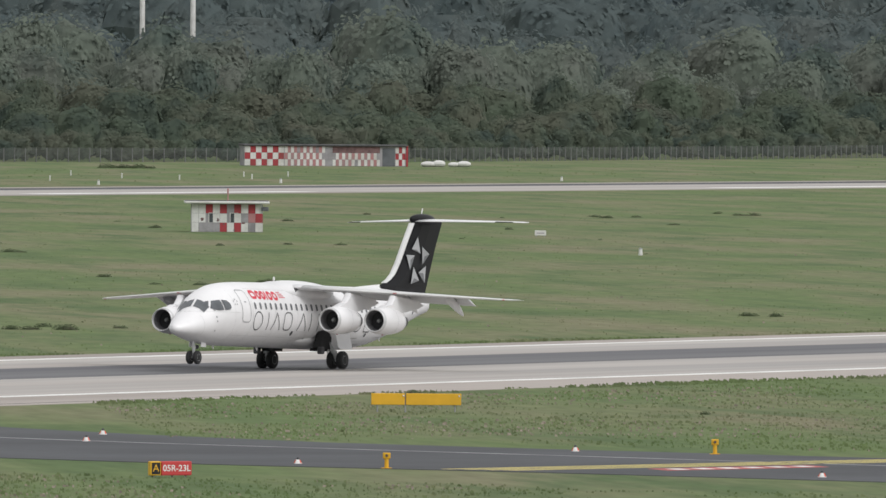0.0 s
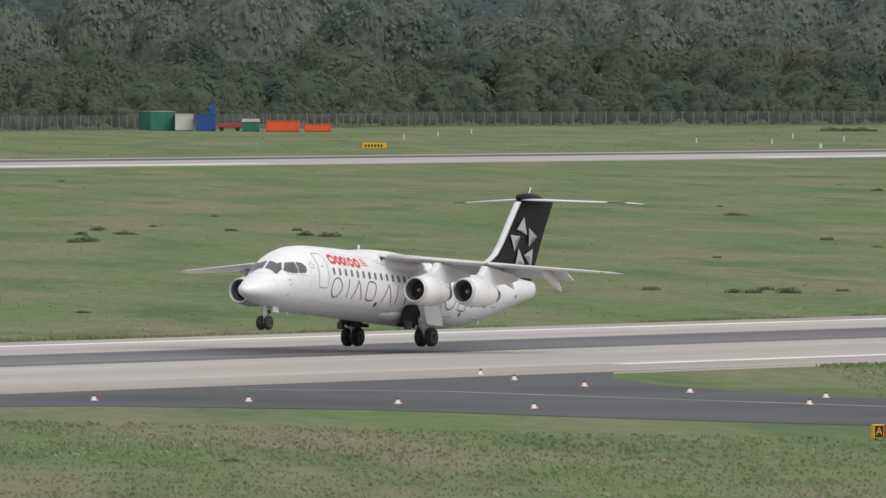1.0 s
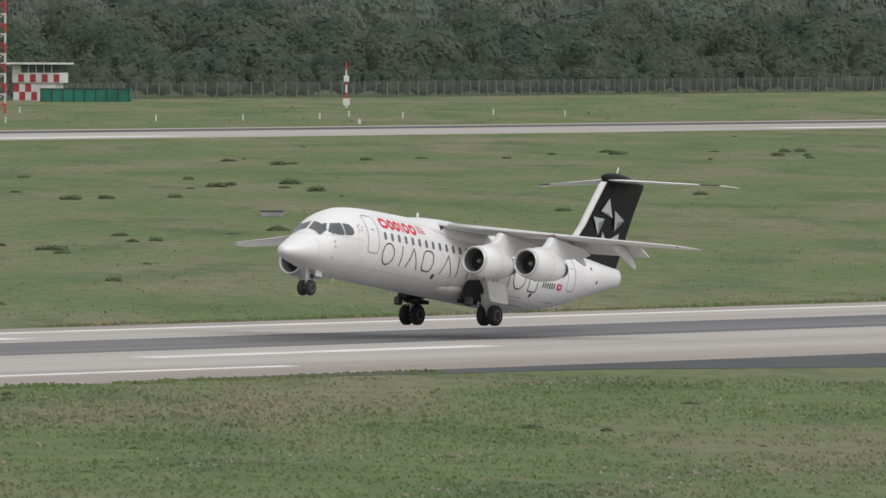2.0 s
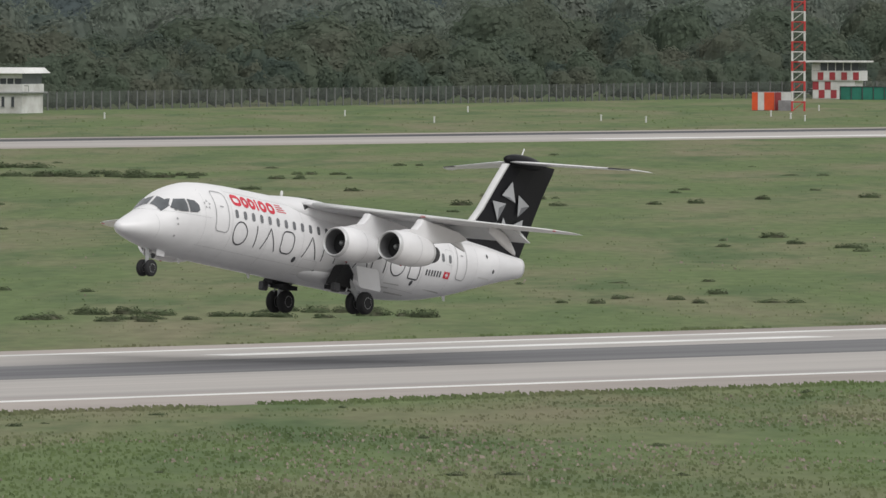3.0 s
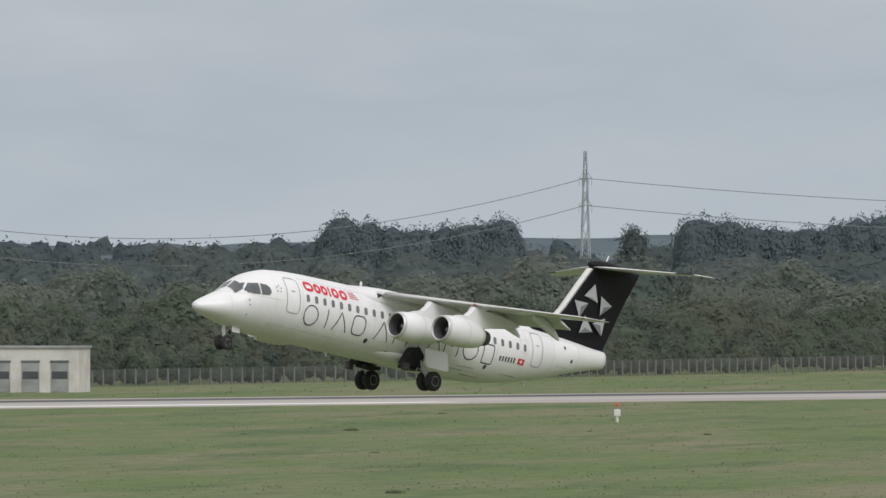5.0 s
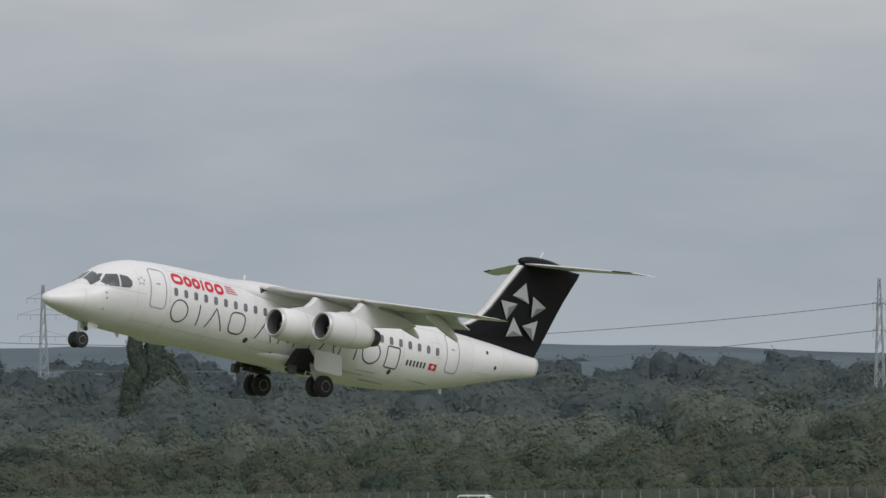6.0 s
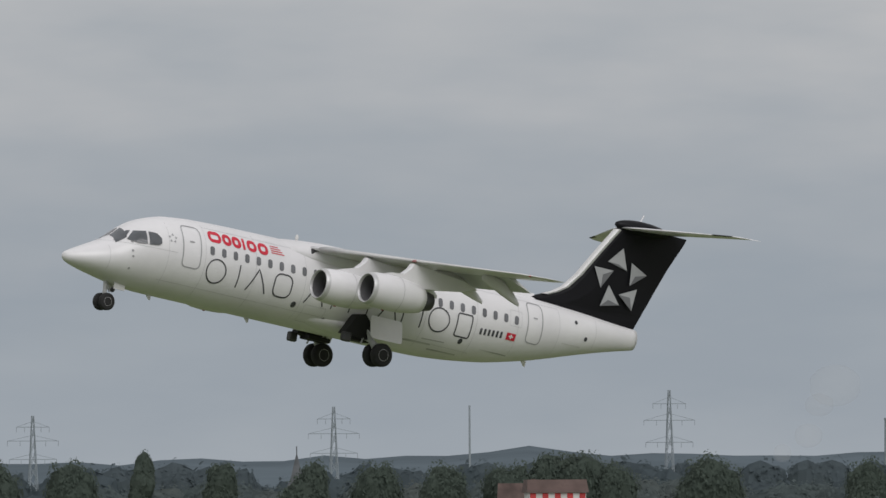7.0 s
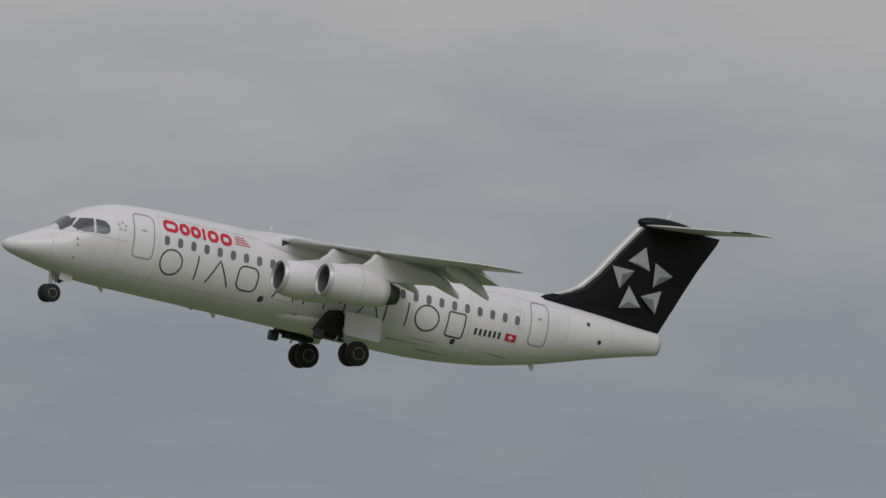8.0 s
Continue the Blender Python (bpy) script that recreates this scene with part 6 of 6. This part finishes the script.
def build_skyline():
    a, b = polar(46.52, 2800), polar(43.47, 2800)
    build_pylon(46.52, 2800, 32.0, 2.3, ((27, 1.2), (22, 1.2)), STEEL, "tall slim lattice pylon above the trees", "lattice_tower")
    build_pylon(43.47, 2800, 29.5, 2.3, ((25, 1.2), (20, 1.2)), STEEL, "tall slim lattice pylon above the trees", "lattice_tower")
    right = polar(51.5, 2900)
    left = polar(39.0, 3000)
    for z in (27, 22):
        build_cable((*a, z), (*right, z + 3), 7)
        build_cable((*b, z - 2), (*a, z), 10)
        build_cable((*left, z - 4), (*b, z - 2), 6)
    for az, top in ((40.33, 36.5), (37.45, 37), (36.19, 33), (35.06, 31), (39.0, 31)):
        build_pylon(az, 4100, top, 3.2, ((top * 0.62, 6.5), (top * 0.78, 7.0), (top * 0.9, 4.5)), STEEL_FAR, "lattice power pylon with three cross arms, coloured for haze")
    for az, top, r in ((38.27, 29, 0.9), (38.31, 33, 0.5), (40.06, 40, 0.3), (36.7, 33, 0.25), (39.3, 36, 0.25)):
        x, y = polar(az, 4200)
        c = stand("chimney_stack", x, y, "slender chimney on the skyline, its grey coloured for haze", "chimney", group="skyline chimneys")
        part("shaft", tube((0, 0, 0), (0, 0, top), r * 1.3, r, 10), STEEL_FAR, c)
        part("rim", tube((0, 0, top), (0, 0, top + 0.6), r * 1.15, r * 1.15, 10), STEEL_FAR, c)
    for az in (60.97, 61.16):
        x, y = polar(az, 2950)
        c = stand("white_pole", x, y, "tall white pole rising out of the wood", "pole", group="white poles")
        part("shaft", tube((0, 0, 0), (0, 0, 55 if az < 61 else 59), 0.58, 0.42, 10), HATCH_WHITE, c)
    rng = np.random.default_rng(31)
    for az, slope0, slope1, lean, wide in ((37.78, 0.0006, 0.0062, 26, 1.0), (31.50, 0.001, 0.0083, 4, 0.9)):
        s = stand("steam_plume", *polar(az, 4400), "pale drifting steam plume over the skyline", "steam")
        for i in range(5):
            u = i / 4
            z = 13 + (slope0 + (slope1 - slope0) * u) * 4400
            r = wide * (2.2 + 3.6 * u) * rng.uniform(0.7, 1.2)
            part("puff", ellipsoid((lean * u + rng.normal() * 2.6 * wide, rng.uniform(-3, 3), z + rng.normal() * 1.5), (r * rng.uniform(0.8, 1.5), r, r * rng.uniform(0.7, 1.2)), 14, 9), SMOKE, s, smooth=True)


def build_village():
    def house(az, dist, w, h, roof, label, turn):
        x, y = polar(az, dist)
        t = stand("house", x, y, label, "house", turn, group="village houses")
        e = h * 0.58
        part("wall", loft([[(-w / 2, 0, 0), (w / 2, 0, 0), (w / 2, 8, 0), (-w / 2, 8, 0)], [(-w / 2, 0, e), (w / 2, 0, e), (w / 2, 8, e), (-w / 2, 8, e)]]), PLASTER, t)
        part("gable", ([(-w / 2, 0.01, e), (w / 2, 0.01, e), (0, 0.01, h), (-w / 2, 7.99, e), (w / 2, 7.99, e), (0, 7.99, h)], [(0, 1, 2), (3, 5, 4), (0, 2, 5, 3), (1, 4, 5, 2)]), PLASTER, t)
        for s in (-1, 1):
            o = 0.35
            part("roof", loft([[(0, -o, h + 0.05), (0, -o, h + 0.22), (s * (w / 2 + o), -o, e - 0.12), (s * (w / 2 + o), -o, e - 0.3)], [(0, 8 + o, h + 0.05), (0, 8 + o, h + 0.22), (s * (w / 2 + o), 8 + o, e - 0.12), (s * (w / 2 + o), 8 + o, e - 0.3)]]), roof, t)
        part("chimney", box(-0.3, 0.3, 3, 3.7, h - 0.5, h + 0.8), ROOF_TILE, t)
        for x0 in (-0.9, 0.9):
            wdw = part("window", box(x0 - 0.35, x0 + 0.35, -0.04, 0, e * 0.55, e * 0.95), GLASS_DARK, t)
            part("window_frame", join(box(x0 - 0.45, x0 - 0.35, -0.06, 0, e * 0.5, e), box(x0 + 0.35, x0 + 0.45, -0.06, 0, e * 0.5, e)), MARK_WHITE, wdw)

    for az, dist, w, h, roof, label, turn in ((38.54, 1690, 4.6, 7.6, ROOF_GREY, "white gabled house with grey roof among trees", 10), (38.67, 1640, 5.0, 6.8, ROOF_GREY, "white gabled house with grey roof among trees", -30), (38.9, 1740, 4.6, 5.9, ROOF_TILE, "house with brown tiled roof among trees", 80),
                                              (39.18, 1740, 4.6, 5.9, ROOF_TILE, "house with brown tiled roof among trees", 75), (39.55, 1760, 4.8, 6.6, ROOF_TILE, "house with brown tiled roof among trees", 82), (37.78, 1650, 6.0, 6.4, ROOF_GREY, "grey-roofed house among trees", 70), (37.03, 2120, 6.5, 12.4, ROOF_TILE, "house with reddish tiled roof above the trees", 85)):
        house(az, dist, w, h, roof, label, turn)
    x, y = polar(36.05, 2300)
    c = stand("church_steeple", x, y, "pointed grey church steeple above the trees", "church")
    part("tower", box(-2.0, 2.0, -2.0, 2.0, 0, 10.5), PLASTER, c)
    part("spire", loft([[(-2.2, -2.2, 10.5), (2.2, -2.2, 10.5), (2.2, 2.2, 10.5), (-2.2, 2.2, 10.5)], [(-0.9, -0.9, 13.6), (0.9, -0.9, 13.6), (0.9, 0.9, 13.6), (-0.9, 0.9, 13.6)], [(-0.06, -0.06, 17.2), (0.06, -0.06, 17.2), (0.06, 0.06, 17.2), (-0.06, 0.06, 17.2)]]), ROOF_GREY, c)
    part("cross", tube((0, 0, 17.1), (0, 0, 18.3), 0.07), DARK_METAL, c)
    x, y = polar(37.03, 1180)
    r = stand("radar_cabin", x, y, "red and white striped cabin on a lattice stand", "cabin", 6)
    part("cabin", box(-2.2, 2.2, 0, 4, 10.4, 12.1), HATCH_WHITE, r)
    for i in range(5):
        part("stripe", box(-2.15 + 0.96 * i, -1.7 + 0.96 * i, -0.04, 0, 10.45, 12.05), SIGNAL_RED, r)
    part("roof", loft([[(-2.4, -0.2, 12.1), (2.4, -0.2, 12.1), (2.4, 4.2, 12.1), (-2.4, 4.2, 12.1)], [(-2.3, 0.6, 13.1), (2.3, 0.6, 13.1), (2.3, 3.4, 13.1), (-2.3, 3.4, 13.1)]]), ROOF_TILE, r)
    part("platform", box(-3.4, 3.4, -0.9, 4.6, 10.2, 10.4), POST_GREY, r)
    part("railing", join(*[tube((-3.4 + 0.68 * i, -0.9, 10.4), (-3.4 + 0.68 * i, -0.9, 11.3), 0.04, 0.04, 5) for i in range(11)] + [tube((-3.4, -0.9, 11.3), (3.4, -0.9, 11.3), 0.05, 0.05, 5)]), POST_GREY, r)
    for sx in (-1, 1):
        for sy in (0, 1):
            part("leg", join(tube((sx * 2.0, 0.3 + 3.4 * sy, 0), (sx * 1.6, 0.3 + 3.4 * sy, 10.2), 0.14, 0.14, 6), tube((sx * 2.0, 0.3 + 3.4 * sy, 5), (-sx * 1.6, 0.3 + 3.4 * sy, 10.2), 0.08, 0.08, 5)), HATCH_WHITE, r)


def build_single_trees():
    def tree(az, dist, h, w, name, label, seed, **k):
        x, y = polar(az, dist)
        return build_tree(name, x, y, h, w, label, seed=seed, **k)

    # LEAF_FAR and LEAF_ROW crowns below carry their haze as leaf tint
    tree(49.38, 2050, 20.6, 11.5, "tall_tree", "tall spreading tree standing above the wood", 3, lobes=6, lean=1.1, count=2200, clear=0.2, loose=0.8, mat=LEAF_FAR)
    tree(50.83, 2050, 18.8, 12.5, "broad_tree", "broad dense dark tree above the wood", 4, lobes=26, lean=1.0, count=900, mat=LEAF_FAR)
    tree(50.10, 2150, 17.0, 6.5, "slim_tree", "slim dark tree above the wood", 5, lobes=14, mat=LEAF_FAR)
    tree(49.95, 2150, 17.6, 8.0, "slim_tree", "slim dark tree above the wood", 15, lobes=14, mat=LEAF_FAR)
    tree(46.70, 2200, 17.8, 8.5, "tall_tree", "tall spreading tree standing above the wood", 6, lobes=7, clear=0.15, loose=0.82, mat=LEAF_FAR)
    for az, h, w, s in ((40.67, 21.4, 6.0, 7), (40.745, 22.4, 6.5, 8), (40.82, 16.2, 8.5, 9)):
        tree(az, 2250, h, w, "poplar", "tall dark narrow poplar", s, lobes=14, lean=1.0, count=3600, clear=0.03, mat=LEAF_DARK)
    for i, (az, h, w) in enumerate(((37.0, 18.0, 10), (37.12, 18.8, 11), (37.23, 17.4, 10), (35.47, 17.6, 6.0), (35.78, 16.6, 9), (36.6, 16.2, 10), (37.6, 17.3, 13), (38.66, 16.6, 5.0), (38.94, 16.2, 8.0), (33.45, 18.9, 12), (34.9, 17.0, 11), (35.2, 16.6, 10), (38.2, 16.2, 10), (36.35, 16.6, 10), (36.85, 16.4, 10), (36.1, 16.2, 9), (34.6, 16.8, 10), (39.3, 15.8, 10))):
        tree(az, 2150, h, w, "dark_tree", "dark rounded tree on the skyline", 40 + i, lobes=12, lean=1.1, count=1400, clear=0.03, mat=LEAF_DARK)
    n = 0
    for a, b in ((48.02, 48.92), (46.95, 47.95), (49.05, 49.3), (45.6, 46.3)):
        az = a
        while az < b:
            tree(az, 2950, 19.8 + 1.3 * math.sin(az * 9), 13.0, "windbreak_tree", "dark tree in a distant planted row, tinted for haze", 70 + n % 9, lobes=26, lean=1.15, count=1500, clear=0.05, mat=LEAF_ROW)
            az += 0.1
            n += 1
    tree(47.93, 1700, 5.2, 8.0, "copper_bush", "dark red leaved bush by the fence", 21, mat=LEAF_RED, clear=-0.2, lobes=5)
    b = stand("obstruction_light", *polar(48.85, 1690), "small red and white obstruction light above the shrubs", "light")
    part("pole", tube((0, 0, 0), (0, 0, 7.2), 0.045), BARK, b)
    part("arm", tube((-1.1, 0, 7.3), (1.1, 0, 7.3), 0.08), HATCH_PINK, b)
    part("lamp", ellipsoid((0, 0, 7.5), (0.3, 0.2, 0.22)), MARK_WHITE, b)


def build_parked_airliner():
    # x runs forward from the fin's trailing edge
    t = thing("taxiing_airliner", pose(0, 0, 0), "taxiing airliner with a white and green tail fin", "airplane")
    tri = lambda pts, w: loft([[(a, -w * 0.4, b) for a, b in pts], [(a, -w, b) for a, b in pts], [(a, w, b) for a, b in pts], [(a, w * 0.4, b) for a, b in pts]])
    white = [(-0.98, 12.72), (-0.9, 12.76), (0.85, 12.82), (0.98, 12.76), (1.16, 12.5), (2.72, 10.8), (6.5, 6.0), (1.0, 6.0)]
    part("fin", tri(white, 0.14), MARK_WHITE, t, "white tail fin")
    green = [(-0.99, 12.68), (-0.4, 11.9), (0.3, 11.35), (1.05, 10.75), (1.9, 9.9), (3.0, 8.2), (3.6, 6.0), (0.99, 6.0)]
    part("green_panel", tri(green, 0.155), TAIL_GREEN, t, "bright green swoosh on the fin")
    part("rudder_line", box(0.14, 0.19, -0.16, -0.13, 12.45, 12.78), POST_GREY, t)
    part("rudder_line", box(-0.2, 0.19, -0.16, -0.13, 12.44, 12.48), POST_GREY, t)
    body = []
    for s, r, z in ((-1.0, 0.35, 5.6), (2.0, 1.1, 5.0), (7.0, 1.9, 4.3), (13.0, 2.0, 4.1), (28.0, 2.0, 4.1), (33.0, 1.6, 3.9), (35.5, 0.5, 3.5)):
        body.append([(s, r * math.cos(2 * math.pi * i / 20), z + r * math.sin(2 * math.pi * i / 20)) for i in range(20)])
    part("fuselage", loft(body), MARK_WHITE, t, smooth=True)
    for a, b in ((19, -2.5), (19, 2.5), (32, 0)):
        part("leg", tube((a, b, 0.3), (a, b * 0.6, 3), 0.15), GEAR, t)
        part("wheel", moved(turned([(-0.2, 0.55), (0.2, 0.55)], 16, "y"), a, b, 0.55), TYRE, t)
    for s in (-1, 1):
        part("wing", loft([[(21, s * 1.5, 3.2), (15, s * 1.5, 3.2), (15, s * 1.5, 3.6), (21, s * 1.5, 3.7)], [(15.5, s * 16, 4.6), (14, s * 16, 4.6), (14, s * 16, 4.7), (15.5, s * 16, 4.75)]]), PAINT_GREY, t)
        part("tailplane", loft([[(4.0, s * 0.8, 5.3), (0.5, s * 0.8, 5.3), (0.5, s * 0.8, 5.5), (4.0, s * 0.8, 5.55)], [(0.9, s * 6, 5.9), (-0.4, s * 6, 5.9), (-0.4, s * 6, 5.95), (0.9, s * 6, 6.0)]]), PAINT_GREY, t)
    return t


build_runway_signs()
build_taxi_lights()
build_chequered_hut()
build_long_hut()
build_yard()
build_glide_station()
build_white_station()
van = build_van()
build_garage()
build_skyline()
build_village()
build_single_trees()
taxiing = build_parked_airliner()
build_marker_posts()


def motions():
    walk(airliner, [
        (0.0, pose(744.23, 402.74, 0.03, 0.63, -1.93, -179.54)),
        (0.5, pose(712.51, 403.41, 0.08, 0.59, -2.79, 180.11)),
        (1.0, pose(677.73, 404.14, 0.29, 0.58, -4.68, -179.37)),
        (2.3, pose(586.78, 405.64, 0.91, 0.00, -7.63, -178.90)),
        (2.5, pose(573.57, 406.83, 1.37, -0.37, -7.71, -179.04)),
        (3.0, pose(538.60, 408.80, 2.18, -0.15, -8.24, 180.25)),
        (3.5, pose(514.91, 417.50, 3.46, -0.18, -8.64, -179.20)),
        (3.7, pose(554.71, 461.00, 2.51, -0.40, -8.80, -179.05)),
        (4.0, pose(600.59, 521.58, 1.93, -0.81, -9.09, -178.90)),
        (4.5, pose(588.77, 541.34, 3.60, -0.47, -9.15, -179.38)),
        (5.8, pose(480.81, 530.76, 10.69, -0.83, -10.36, 178.91)),
        (6.0, pose(461.62, 526.52, 11.92, -0.91, -10.26, 179.26)),
        (6.5, pose(425.18, 526.14, 14.91, -0.41, -10.54, 178.93)),
        (7.0, pose(383.10, 522.76, 17.94, -0.63, -10.69, 178.82)),
        (7.5, pose(344.11, 524.41, 20.54, -0.54, -11.02, 178.55)),
        (8.0, pose(308.36, 528.73, 22.76, -0.10, -11.50, 176.89)),
    ])
    tx, ty = polar(38.17, 342)
    walk(taxiing, [(0.5 * i, pose(tx + 0.786 * 7.2 * (0.5 * i - 6.5), ty - 0.618 * 7.2 * (0.5 * i - 6.5), 0, 0, 0, -38.2)) for i in range(17)])
    walk(van, [(0.5 * i, pose(945 + 3.0 * (0.5 * i - 5.8), 1052 - 2.0 * (0.5 * i - 5.8), 0, 0, 0, facing(945, 1052) - 14)) for i in range(17)])


motions()
